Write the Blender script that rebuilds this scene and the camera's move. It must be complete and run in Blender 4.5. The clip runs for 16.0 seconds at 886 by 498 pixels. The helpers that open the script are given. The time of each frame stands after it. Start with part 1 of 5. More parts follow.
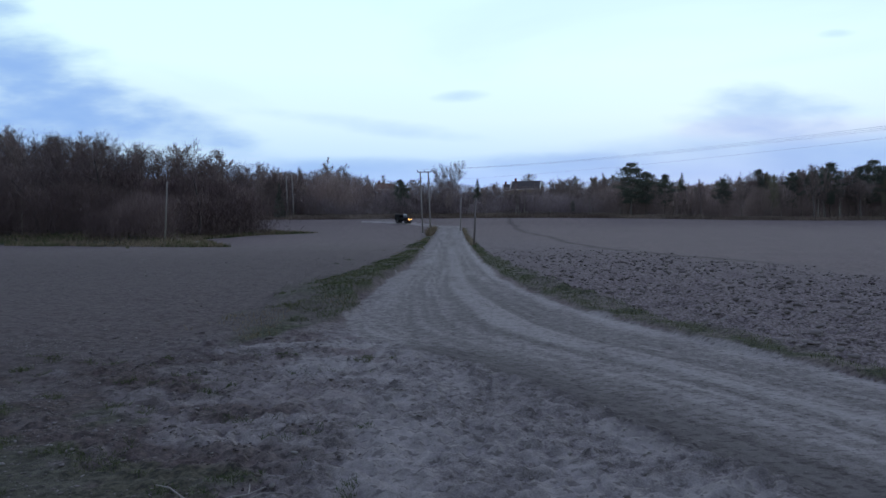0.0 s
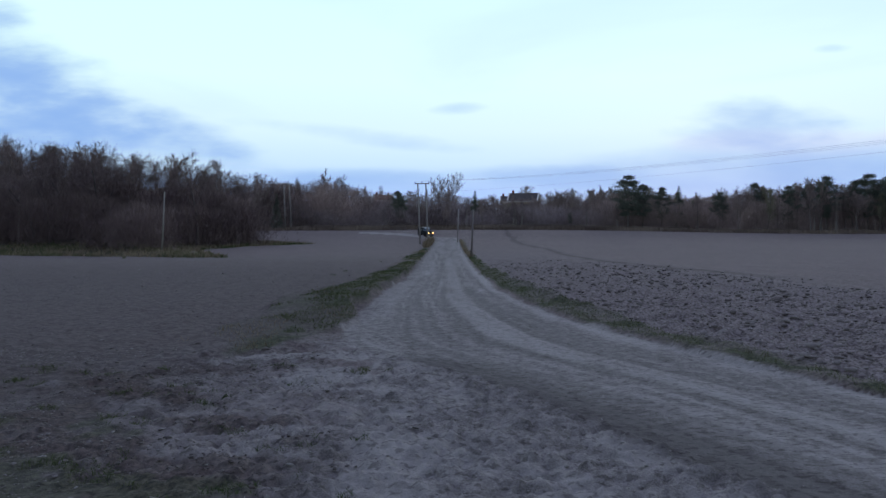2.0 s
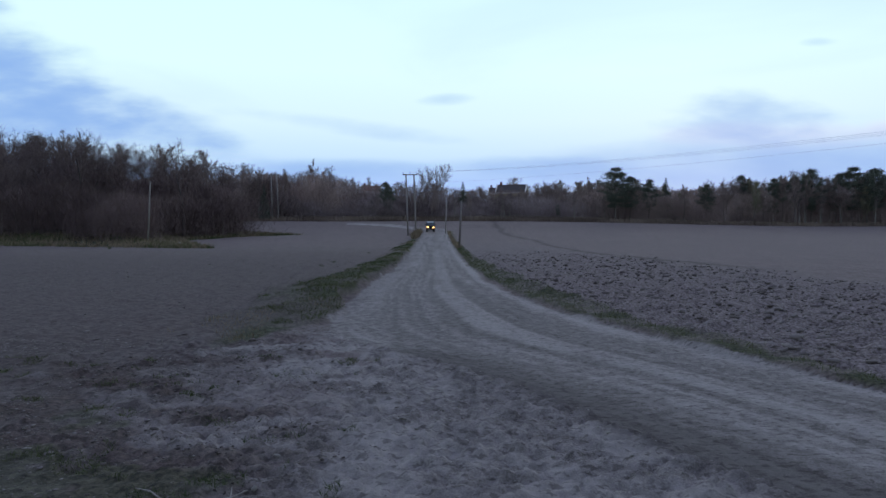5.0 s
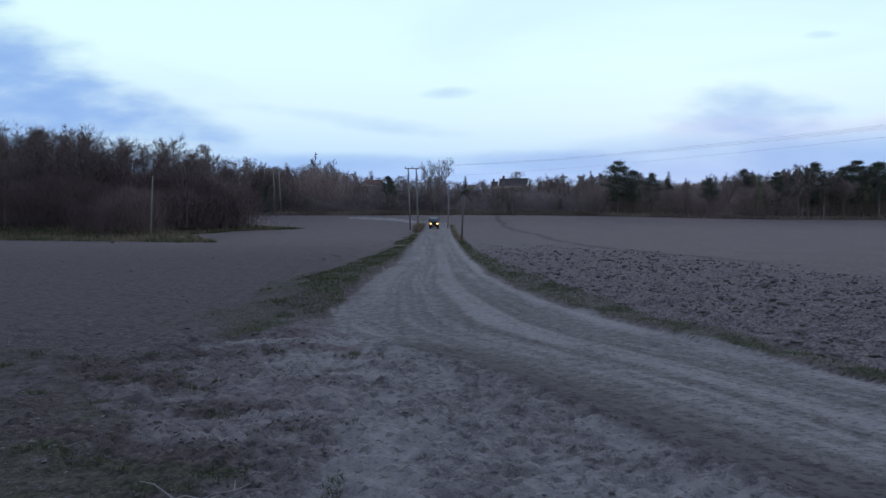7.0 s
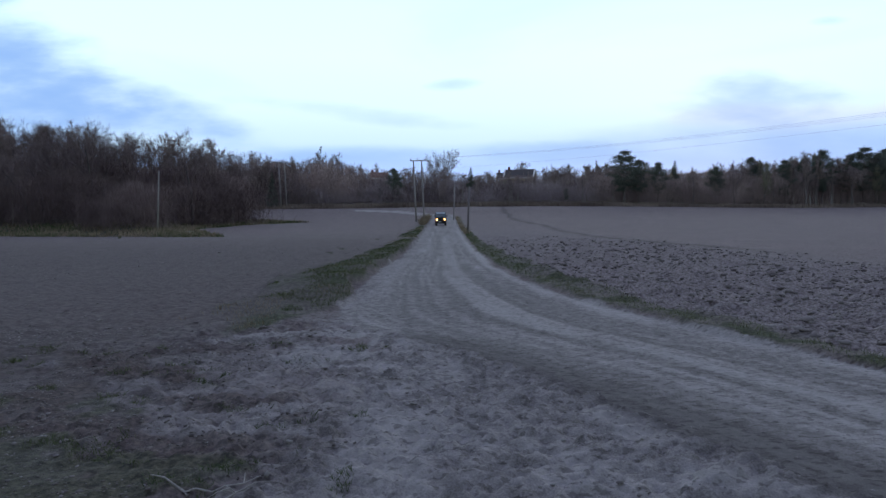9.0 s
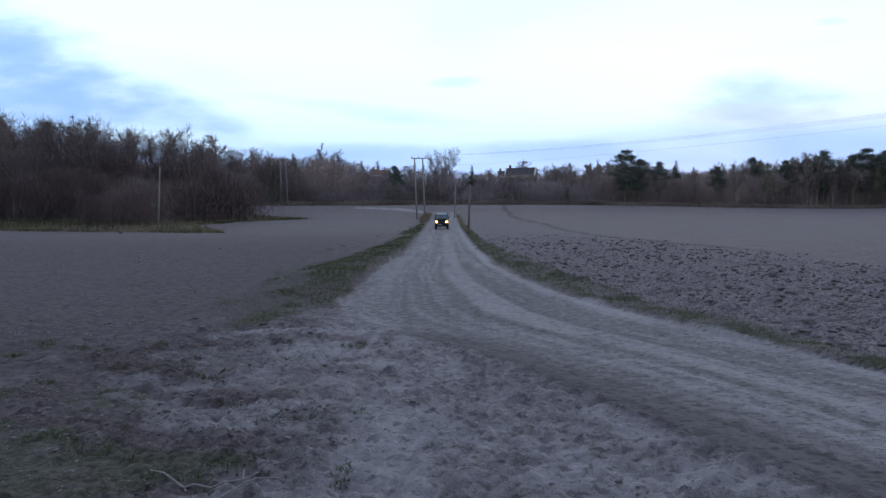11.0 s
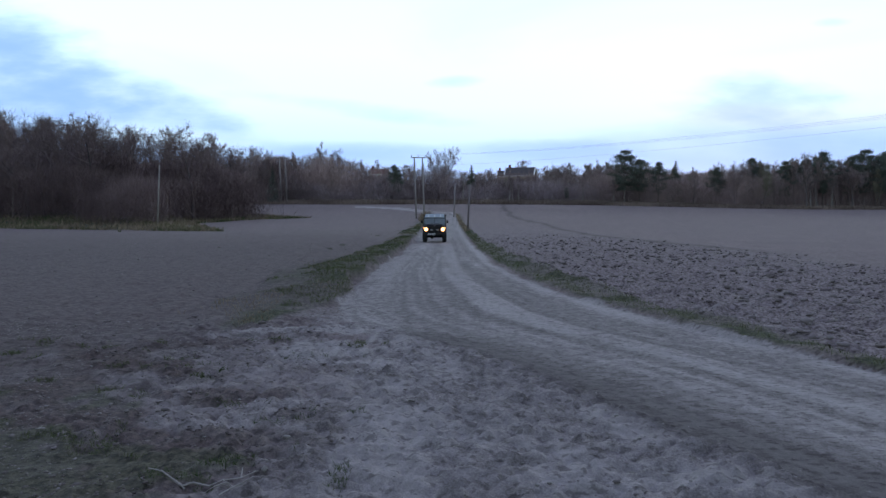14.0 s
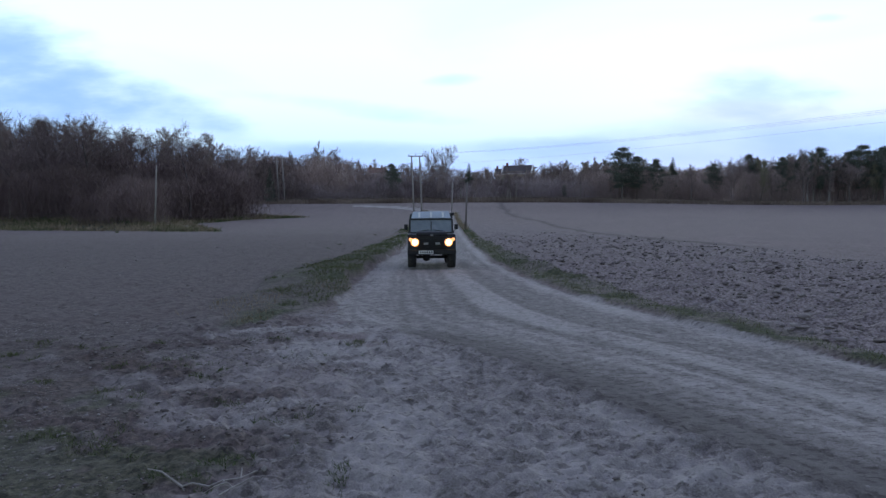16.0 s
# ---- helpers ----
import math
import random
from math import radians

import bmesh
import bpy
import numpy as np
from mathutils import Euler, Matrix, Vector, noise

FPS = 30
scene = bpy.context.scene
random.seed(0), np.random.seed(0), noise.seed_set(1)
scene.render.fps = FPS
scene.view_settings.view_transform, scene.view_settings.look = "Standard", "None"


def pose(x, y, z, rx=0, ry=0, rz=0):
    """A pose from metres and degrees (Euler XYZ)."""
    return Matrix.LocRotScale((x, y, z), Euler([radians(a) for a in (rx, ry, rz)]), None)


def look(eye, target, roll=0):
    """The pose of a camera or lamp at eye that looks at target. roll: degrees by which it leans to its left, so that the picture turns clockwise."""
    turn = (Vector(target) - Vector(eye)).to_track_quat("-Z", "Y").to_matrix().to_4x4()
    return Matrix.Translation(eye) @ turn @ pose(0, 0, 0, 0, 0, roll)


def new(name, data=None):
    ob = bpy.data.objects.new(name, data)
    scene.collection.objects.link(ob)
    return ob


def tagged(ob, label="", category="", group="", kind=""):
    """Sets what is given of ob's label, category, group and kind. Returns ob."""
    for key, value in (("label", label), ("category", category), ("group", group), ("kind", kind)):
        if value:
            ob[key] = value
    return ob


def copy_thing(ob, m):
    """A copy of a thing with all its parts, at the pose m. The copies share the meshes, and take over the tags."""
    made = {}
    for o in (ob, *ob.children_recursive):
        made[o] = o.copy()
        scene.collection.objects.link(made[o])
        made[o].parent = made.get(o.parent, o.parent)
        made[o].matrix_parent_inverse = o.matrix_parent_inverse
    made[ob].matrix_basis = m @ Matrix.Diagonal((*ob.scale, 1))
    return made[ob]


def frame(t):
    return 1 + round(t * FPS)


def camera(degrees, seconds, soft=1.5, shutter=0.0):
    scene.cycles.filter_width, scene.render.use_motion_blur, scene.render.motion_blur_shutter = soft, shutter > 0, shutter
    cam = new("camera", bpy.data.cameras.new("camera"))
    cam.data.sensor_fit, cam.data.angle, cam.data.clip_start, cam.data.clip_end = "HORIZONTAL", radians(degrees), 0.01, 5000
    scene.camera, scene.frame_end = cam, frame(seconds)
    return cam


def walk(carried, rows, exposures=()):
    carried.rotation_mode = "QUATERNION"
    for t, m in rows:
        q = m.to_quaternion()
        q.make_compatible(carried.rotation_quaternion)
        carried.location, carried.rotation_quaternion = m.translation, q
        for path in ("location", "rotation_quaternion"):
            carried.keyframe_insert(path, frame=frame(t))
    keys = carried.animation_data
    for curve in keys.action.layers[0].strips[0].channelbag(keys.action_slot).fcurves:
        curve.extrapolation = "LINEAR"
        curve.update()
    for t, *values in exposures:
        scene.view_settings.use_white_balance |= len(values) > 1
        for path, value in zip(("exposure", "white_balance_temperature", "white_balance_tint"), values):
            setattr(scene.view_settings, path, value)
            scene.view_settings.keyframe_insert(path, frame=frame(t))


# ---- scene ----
EXPOSURES = [(0, -0.52), (7.5, -0.56), (9, -0.38), (11.3, -0.21), (16, -0.19)]
EYE = (0.0, 0.0, 2.095)
cam = camera(65.44, 16.0, soft=1.45)
walk(cam, [
    (0, pose(*EYE, 88.115, 0.395, 1.023)),
    (0.5, pose(*EYE, 88.341, 0.310, 0.686)),
    (1, pose(*EYE, 88.800, 0.313, 0.525)),
    (1.5, pose(*EYE, 89.065, 0.480, 0.575)),
    (2, pose(*EYE, 89.074, 0.119, 0.804)),
    (2.5, pose(*EYE, 89.025, 0.021, 0.893)),
    (3, pose(*EYE, 88.860, 0.012, 0.845)),
    (3.5, pose(*EYE, 88.702, -0.017, 0.460)),
    (4, pose(*EYE, 88.576, -0.028, -0.082)),
    (4.2, pose(*EYE, 88.496, -0.033, -0.212)),
    (6.5, pose(*EYE, 88.129, -0.090, -0.103)),
    (7, pose(*EYE, 87.848, -0.000, 0.000)),
    (7.5, pose(*EYE, 87.722, 0.107, 0.037)),
    (8, pose(*EYE, 87.529, 0.377, 0.101)),
    (8.5, pose(*EYE, 87.345, 0.546, 0.233)),
    (9, pose(*EYE, 87.179, 0.614, 0.486)),
    (11.5, pose(*EYE, 86.995, 0.104, 0.574)),
    (12, pose(*EYE, 87.137, 0.098, 0.656)),
    (12.5, pose(*EYE, 87.065, 0.096, 0.657)),
    (13, pose(*EYE, 86.973, 0.010, 0.633)),
    (13.5, pose(*EYE, 86.964, -0.110, 0.567)),
    (14, pose(*EYE, 86.948, -0.069, 0.501)),
    (14.5, pose(*EYE, 86.895, -0.074, 0.442)),
    (15, pose(*EYE, 86.917, -0.136, 0.423)),
    (15.5, pose(*EYE, 86.904, 0.044, 0.456)),
    (16, pose(*EYE, 86.820, 0.357, 0.314)),
], exposures=EXPOSURES)


# world, with the daylight of an overcast evening
def world_sky():
    w = bpy.data.worlds.new("sky")
    scene.world = w
    w.use_nodes = True
    nt = w.node_tree
    nt.nodes.clear()
    N, L = nt.nodes.new, nt.links.new

    def math_node(op, a, b=None):
        n = N("ShaderNodeMath")
        n.operation = op
        for i, v in enumerate((a, b)):
            if v is None:
                continue
            if isinstance(v, (int, float)):
                n.inputs[i].default_value = v
            else:
                L(v, n.inputs[i])
        return n.outputs[0]

    def ramp(fac, stops):
        n = N("ShaderNodeValToRGB")
        el = n.color_ramp.elements
        while len(el) < len(stops):
            el.new(0.5)
        for e, (p, c) in zip(el, stops):
            e.position, e.color = p, (*c, 1)
        L(fac, n.inputs[0])
        return n.outputs[0]

    def mix(fac, a, b, mode="MIX"):
        n = N("ShaderNodeMix")
        n.data_type, n.blend_type = "RGBA", mode
        if isinstance(fac, (int, float)):
            n.inputs[0].default_value = fac
        else:
            L(fac, n.inputs[0])
        for i, v in ((6, a), (7, b)):
            if isinstance(v, tuple):
                n.inputs[i].default_value = (*v, 1)
            else:
                L(v, n.inputs[i])
        return n.outputs[2]

    tc = N("ShaderNodeTexCoord")
    sep = N("ShaderNodeSeparateXYZ")
    L(tc.outputs["Generated"], sep.inputs[0])
    x, y, z = sep.outputs
    elev = math_node("MAXIMUM", z, 0.0)
    base = ramp(elev, [(0.0, (0.35, 0.53, 0.94)), (0.07, (0.39, 0.58, 0.96)), (0.105, (0.58, 0.78, 0.98)), (0.15, (0.69, 0.89, 1.0)), (0.22, (0.74, 0.98, 1.0)), (0.34, (0.70, 0.97, 1.0)), (0.52, (0.44, 0.54, 0.86)), (1.0, (0.31, 0.40, 0.72))])
    # cloud sheets: noise on a flat layer overhead
    den = math_node("ADD", elev, 0.12)
    u, v = math_node("DIVIDE", x, den), math_node("DIVIDE", y, den)
    com = N("ShaderNodeCombineXYZ")
    L(u, com.inputs[0]), L(v, com.inputs[1])

    def cloud(scale, off, detail, lo, hi, stretch=(1, 1, 1)):
        m = N("ShaderNodeMapping")
        m.inputs["Location"].default_value = off
        m.inputs["Scale"].default_value = stretch
        L(com.outputs[0], m.inputs[0])
        n = N("ShaderNodeTexNoise")
        n.inputs["Scale"].default_value, n.inputs["Detail"].default_value = scale, detail
        n.inputs["Distortion"].default_value = 0.4
        L(m.outputs[0], n.inputs[0])
        r = N("ShaderNodeMapRange")
        r.interpolation_type = "SMOOTHSTEP"
        r.inputs[1].default_value, r.inputs[2].default_value = lo, hi
        L(n.outputs[0], r.inputs[0])
        return r.outputs[0]

    grey = cloud(0.55, (5.0, 2.0, 0), 6, 0.50, 0.66)
    col = mix(math_node("MULTIPLY", grey, 0.25), base, (0.45, 0.62, 0.92))
    # cloud banks over the sunset side, by their direction: side and height over distance
    fwd = math_node("MAXIMUM", y, 0.02)
    du, dv = math_node("DIVIDE", x, fwd), math_node("DIVIDE", z, fwd)
    uv = N("ShaderNodeCombineXYZ")
    L(du, uv.inputs[0]), L(dv, uv.inputs[1])
    mp = N("ShaderNodeMapping")
    mp.inputs["Scale"].default_value = (3.0, 9.0, 1)
    L(uv.outputs[0], mp.inputs[0])
    wn = N("ShaderNodeTexNoise")
    wn.inputs["Scale"].default_value, wn.inputs["Detail"].default_value = 1.9, 9
    L(mp.outputs[0], wn.inputs[0])
    wob = math_node("MULTIPLY", math_node("SUBTRACT", wn.outputs[0], 0.5), 7.0)

    def bank(u0, v0, ru, rv, strength, tilt=0.0, rough=1.0):
        a = math_node("SUBTRACT", du, u0)
        b = math_node("SUBTRACT", math_node("SUBTRACT", dv, v0), math_node("MULTIPLY", a, tilt))
        a, b = math_node("DIVIDE", a, ru), math_node("DIVIDE", b, rv)
        r2 = math_node("ADD", math_node("MULTIPLY", a, a), math_node("MULTIPLY", b, b))
        r2 = math_node("ADD", r2, math_node("MULTIPLY", wob, rough))
        r = N("ShaderNodeMapRange")
        r.interpolation_type = "SMOOTHSTEP"
        r.inputs[1].default_value, r.inputs[2].default_value = 1.9, -0.9
        r.inputs[3].default_value, r.inputs[4].default_value = 0.0, strength
        L(r2, r.inputs[0])
        ahead = math_node("GREATER_THAN", y, 0.05)
        return math_node("MULTIPLY", r.outputs[0], ahead)

    PINK, BLUE = (1.0, 0.90, 1.0), (0.27, 0.46, 0.84)
    col = mix(bank(0.55, 0.135, 0.2, 0.02, 0.5), col, PINK)
    for b in ((-0.66, 0.23, 0.18, 0.09, 0.95, -0.45, 0.8), (-0.50, 0.16, 0.19, 0.045, 1.0, -0.25, 0.8), (-0.85, 0.15, 0.3, 0.07, 0.8, 0.0, 0.8),
              (0.455, 0.155, 0.12, 0.03, 0.65, 0.0, 1.0), (0.12, 0.088, 0.16, 0.014, 0.7, 0.0, 0.6), (0.52, 0.100, 0.36, 0.042, 1.0, 0.04, 0.35),
              (-0.15, 0.085, 0.16, 0.014, 0.7, 0.0, 0.6), (0.545, 0.27, 0.03, 0.007, 0.6, 0.05, 0.6), (0.01, 0.187, 0.035, 0.008, 0.5, 0.05, 0.6), (-0.15, 0.15, 0.15, 0.012, 0.35, -0.12, 0.8)):
        col = mix(bank(*b), col, BLUE)
    sky = N("ShaderNodeTexSky")
    sky.sky_type, sky.sun_disc = "NISHITA", False
    sky.sun_elevation, sky.sun_rotation = radians(6), radians(20)
    col = mix(0.002, col, sky.outputs[0], "ADD")
    # the evening sky is brightest over the sunset and dims towards the east
    dim = N("ShaderNodeMapRange")
    dim.inputs[1].default_value, dim.inputs[2].default_value = -0.6, 0.75
    dim.inputs[3].default_value, dim.inputs[4].default_value = 0.5, 1.0
    L(y, dim.inputs[0])
    bg = N("ShaderNodeBackground")
    L(col, bg.inputs[0])
    L(math_node("MULTIPLY", dim.outputs[0], SKY_STRENGTH), bg.inputs[1])
    out = N("ShaderNodeOutputWorld")
    L(bg.outputs[0], out.inputs[0])


SKY_STRENGTH = 1.5
world_sky()
sun = new("sun", bpy.data.lights.new("sun", "SUN"))
sun.data.energy, sun.data.angle, sun.data.color = 0.25, radians(25), (1.0, 0.9, 0.85)
sun.matrix_world = look((30, 80, 40), (0, 0, 0))


# ---------------------------------------------------------------- materials
def material(name, rough=0.9, metal=0.0):
    m = bpy.data.materials.new(name)
    m.use_nodes = True
    b = m.node_tree.nodes["Principled BSDF"]
    b.inputs["Roughness"].default_value, b.inputs["Metallic"].default_value = rough, metal
    b.inputs["Specular IOR Level"].default_value = 0.3
    return m, m.node_tree, b


def noise_node(nt, scale, detail=4, rough=0.55, coord="Object", stretch=None):
    tc = nt.nodes.new("ShaderNodeTexCoord")
    n = nt.nodes.new("ShaderNodeTexNoise")
    n.inputs["Scale"].default_value, n.inputs["Detail"].default_value, n.inputs["Roughness"].default_value = scale, detail, rough
    src = tc.outputs[coord]
    if stretch:
        mp = nt.nodes.new("ShaderNodeMapping")
        mp.inputs["Scale"].default_value = stretch
        nt.links.new(src, mp.inputs[0])
        src = mp.outputs[0]
    nt.links.new(src, n.inputs[0])
    return n.outputs[0]


def ramp_node(nt, fac, stops):
    n = nt.nodes.new("ShaderNodeValToRGB")
    el = n.color_ramp.elements
    while len(el) < len(stops):
        el.new(0.5)
    for e, (p, c) in zip(el, stops):
        e.position, e.color = p, (*c, 1)
    nt.links.new(fac, n.inputs[0])
    return n.outputs[0]


def mix_node(nt, fac, a, b, mode="MIX"):
    n = nt.nodes.new("ShaderNodeMix")
    n.data_type, n.blend_type = "RGBA", mode
    for i, v in ((0, fac), (6, a), (7, b)):
        if isinstance(v, (int, float)):
            n.inputs[i].default_value = v
        elif isinstance(v, tuple):
            n.inputs[i].default_value = (*v, 1)
        else:
            nt.links.new(v, n.inputs[i])
    return n.outputs[2]


def bump_node(nt, bsdf, height, strength, dist):
    n = nt.nodes.new("ShaderNodeBump")
    n.inputs["Strength"].default_value, n.inputs["Distance"].default_value = strength, dist
    nt.links.new(height, n.inputs["Height"])
    nt.links.new(n.outputs[0], bsdf.inputs["Normal"])


def two_tone(name, dark, light, scale=4.0, fine=40.0, rough=0.9, bump=0.3, metal=0.0, stretch=None, per_object=0.0):
    """Mottled material: broad stains, fine grain and relief."""
    m, nt, b = material(name, rough, metal)
    a = noise_node(nt, scale, 5, stretch=stretch)
    g = noise_node(nt, fine, 3, stretch=stretch)
    c = ramp_node(nt, a, [(0.3, dark), (0.7, light)])
    c = mix_node(nt, 0.5, c, ramp_node(nt, g, [(0.3, dark), (0.7, light)]))
    if per_object:
        oi = nt.nodes.new("ShaderNodeObjectInfo")
        c = mix_node(nt, per_object, c, ramp_node(nt, oi.outputs["Random"], [(0.0, dark), (1.0, light)]))
    nt.links.new(c, b.inputs["Base Color"])
    if bump:
        bump_node(nt, b, g, bump, 0.02)
    return m


def island_tone(name, stops, rough=0.9):
    """Foliage, clods and twigs: each piece has its own tone."""
    m, nt, b = material(name, rough)
    ge = nt.nodes.new("ShaderNodeNewGeometry")
    c = ramp_node(nt, ge.outputs["Random Per Island"], stops)
    big = noise_node(nt, 0.08, 3)
    c = mix_node(nt, 0.6, c, ramp_node(nt, big, [(0.38, stops[0][1]), (0.65, stops[-1][1])]))
    nt.links.new(c, b.inputs["Base Color"])
    return m


def attr_node(nt, name):
    n = nt.nodes.new("ShaderNodeAttribute")
    n.attribute_name = name
    return n.outputs["Fac"]


def ground_material():
    m, nt, b = material("soil_and_gravel", 0.95)
    big, mid, fine = noise_node(nt, 0.12, 4), noise_node(nt, 1.3, 6, 0.6), noise_node(nt, 14.0, 5, 0.65)
    streak = noise_node(nt, 1.0, 4, 0.6, stretch=(2.2, 0.18, 1))
    tiny = noise_node(nt, 60.0, 3, 0.6)
    soil = ramp_node(nt, mid, [(0.35, (0.175, 0.132, 0.118)), (0.65, (0.31, 0.241, 0.219))])
    soil = mix_node(nt, 0.35, soil, ramp_node(nt, big, [(0.35, (0.19, 0.144, 0.128)), (0.65, (0.33, 0.258, 0.233))]))
    soil = mix_node(nt, 0.35, soil, ramp_node(nt, streak, [(0.38, (0.125, 0.095, 0.088)), (0.62, (0.34, 0.267, 0.243))]))
    soil = mix_node(nt, 0.45, soil, ramp_node(nt, fine, [(0.42, (0.075, 0.057, 0.053)), (0.58, (0.29, 0.238, 0.226))]))
    rough_soil = mix_node(nt, 0.5, soil, ramp_node(nt, fine, [(0.40, (0.05, 0.038, 0.036)), (0.60, (0.36, 0.315, 0.31))]))
    soil = mix_node(nt, attr_node(nt, "clods"), soil, rough_soil)
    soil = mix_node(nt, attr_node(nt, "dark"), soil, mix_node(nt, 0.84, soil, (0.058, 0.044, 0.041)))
    rust_soil = ramp_node(nt, fine, [(0.40, (0.034, 0.024, 0.021)), (0.62, (0.125, 0.088, 0.075))])
    gravel = ramp_node(nt, mid, [(0.35, (0.155, 0.134, 0.126)), (0.65, (0.269, 0.239, 0.223))])
    gravel = mix_node(nt, 0.35, gravel, ramp_node(nt, fine, [(0.42, (0.092, 0.078, 0.073)), (0.58, (0.353, 0.318, 0.298))]))
    gravel = mix_node(nt, 0.35, gravel, ramp_node(nt, tiny, [(0.43, (0.067, 0.057, 0.053)), (0.57, (0.403, 0.361, 0.340))]))
    crumb = noise_node(nt, 4.5, 9, 0.72)
    gravel = mix_node(nt, 0.36, gravel, ramp_node(nt, crumb, [(0.45, (0.084, 0.071, 0.066)), (0.54, (0.361, 0.323, 0.304))]))
    soil = mix_node(nt, 0.25, soil, ramp_node(nt, crumb, [(0.46, (0.06, 0.045, 0.043)), (0.54, (0.21, 0.17, 0.162))]))
    gravel = mix_node(nt, attr_node(nt, "pale"), gravel, mix_node(nt, 0.35, (0.420, 0.382, 0.356), gravel))
    gravel = mix_node(nt, attr_node(nt, "rut"), gravel, mix_node(nt, 0.35, (0.052, 0.043, 0.040), gravel))
    grass = ramp_node(nt, fine, [(0.40, (0.026, 0.030, 0.015)), (0.62, (0.095, 0.098, 0.052))])
    c = mix_node(nt, attr_node(nt, "gravel"), soil, gravel)
    c = mix_node(nt, attr_node(nt, "rust"), c, mix_node(nt, 0.7, c, rust_soil))
    c = mix_node(nt, attr_node(nt, "grass"), c, grass)
    # small dark pits and crumbs, denser where the ground is broken
    pits = noise_node(nt, 9.0, 3, 0.5, stretch=(1, 1.6, 1))
    c = mix_node(nt, 0.55, c, mix_node(nt, 1.0, c, ramp_node(nt, pits, [(0.37, (0.25, 0.23, 0.22)), (0.44, (1, 1, 1))]), "MULTIPLY"))
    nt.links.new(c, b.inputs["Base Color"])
    h = mix_node(nt, 0.5, mix_node(nt, 0.5, fine, crumb), tiny)
    bump_node(nt, b, h, 0.75, 0.035)
    return m


MAT_GROUND = ground_material()
MAT_CLOD = island_tone("clod_soil", [(0.0, (0.08, 0.062, 0.058)), (0.6, (0.17, 0.14, 0.133)), (1.0, (0.28, 0.245, 0.237))])
MAT_STONE = island_tone("gravel_stone", [(0.0, (0.16, 0.145, 0.13)), (1.0, (0.38, 0.35, 0.33))])
MAT_GRASS = island_tone("verge_grass", [(0.0, (0.045, 0.075, 0.022)), (0.6, (0.085, 0.125, 0.038)), (0.85, (0.13, 0.135, 0.06)), (1.0, (0.20, 0.17, 0.10))])
MAT_STRAW = island_tone("dry_grass", [(0.0, (0.16, 0.12, 0.08)), (1.0, (0.36, 0.28, 0.19))])
MAT_BROWN_GRASS = island_tone("brown_dead_grass", [(0.0, (0.11, 0.078, 0.065)), (0.7, (0.20, 0.145, 0.118)), (1.0, (0.32, 0.25, 0.20))])
MAT_BARK = two_tone("dark_bark", (0.055, 0.046, 0.044), (0.14, 0.12, 0.11), 3, 25, per_object=0.3)
# paler bark and twigs for distant trees: air haze put into the colour
MAT_HAZED_BARK = two_tone("haze_paled_bark", (0.13, 0.105, 0.098), (0.27, 0.225, 0.21), 3, 25, per_object=0.3)
MAT_TWIG = island_tone("bare_twigs", [(0.0, (0.12, 0.088, 0.084)), (1.0, (0.26, 0.195, 0.185))])
MAT_HAZED_TWIG = island_tone("haze_paled_twigs", [(0.0, (0.21, 0.158, 0.145)), (1.0, (0.42, 0.33, 0.305))])
MAT_THICKET = island_tone("thicket_twigs", [(0.0, (0.11, 0.075, 0.07)), (0.7, (0.19, 0.135, 0.126)), (1.0, (0.27, 0.195, 0.18))])
# hillside and far thickets lightened likewise, haze painted into their tones
MAT_HAZED_HILL_THICKET = island_tone("haze_paled_hillside_twigs", [(0.0, (0.11, 0.078, 0.076)), (0.6, (0.30, 0.23, 0.225)), (1.0, (0.52, 0.43, 0.43))])
MAT_HAZED_FAR_THICKET = island_tone("haze_paled_far_wood_twigs", [(0.0, (0.20, 0.143, 0.128)), (0.7, (0.39, 0.29, 0.26)), (1.0, (0.56, 0.43, 0.39))])
MAT_LEAF = island_tone("spring_leaves", [(0.0, (0.20, 0.185, 0.13)), (1.0, (0.40, 0.37, 0.26))])
MAT_NEEDLE = island_tone("pine_needles", [(0.0, (0.09, 0.105, 0.085)), (1.0, (0.20, 0.215, 0.165))])
MAT_BIRCH = two_tone("pale_birch_bark", (0.16, 0.14, 0.12), (0.42, 0.38, 0.34), 3, 14, stretch=(1, 1, 0.4))
MAT_POLE = two_tone("weathered_pole_wood", (0.22, 0.19, 0.18), (0.42, 0.38, 0.36), 2, 30, stretch=(1, 1, 0.1))
MAT_POLE_DARK = two_tone("tarred_pole_wood", (0.12, 0.10, 0.095), (0.24, 0.205, 0.195), 2, 30, stretch=(1, 1, 0.1))
MAT_WIRE = two_tone("bare_aluminium_wire", (0.66, 0.67, 0.70), (0.78, 0.79, 0.82), 2, 30, rough=0.5, bump=0, metal=0.5)
MAT_CERAMIC = two_tone("brown_ceramic", (0.06, 0.04, 0.03), (0.10, 0.07, 0.05), 8, 40, rough=0.3, bump=0)


# ---------------------------------------------------------------- terrain
def smooth(a, b, v):
    t = np.clip((v - a) / (b - a), 0, 1)
    return t * t * (3 - 2 * t)


def lattice(ix, iy, seed):
    n = (ix.astype(np.int64) * 374761393 + iy.astype(np.int64) * 668265263 + seed * 974711) & 0x7FFFFFFF
    n = ((n ^ (n >> 13)) * 1274126177) & 0x7FFFFFFF
    return ((n ^ (n >> 16)) & 0xFFFF) / 65535.0


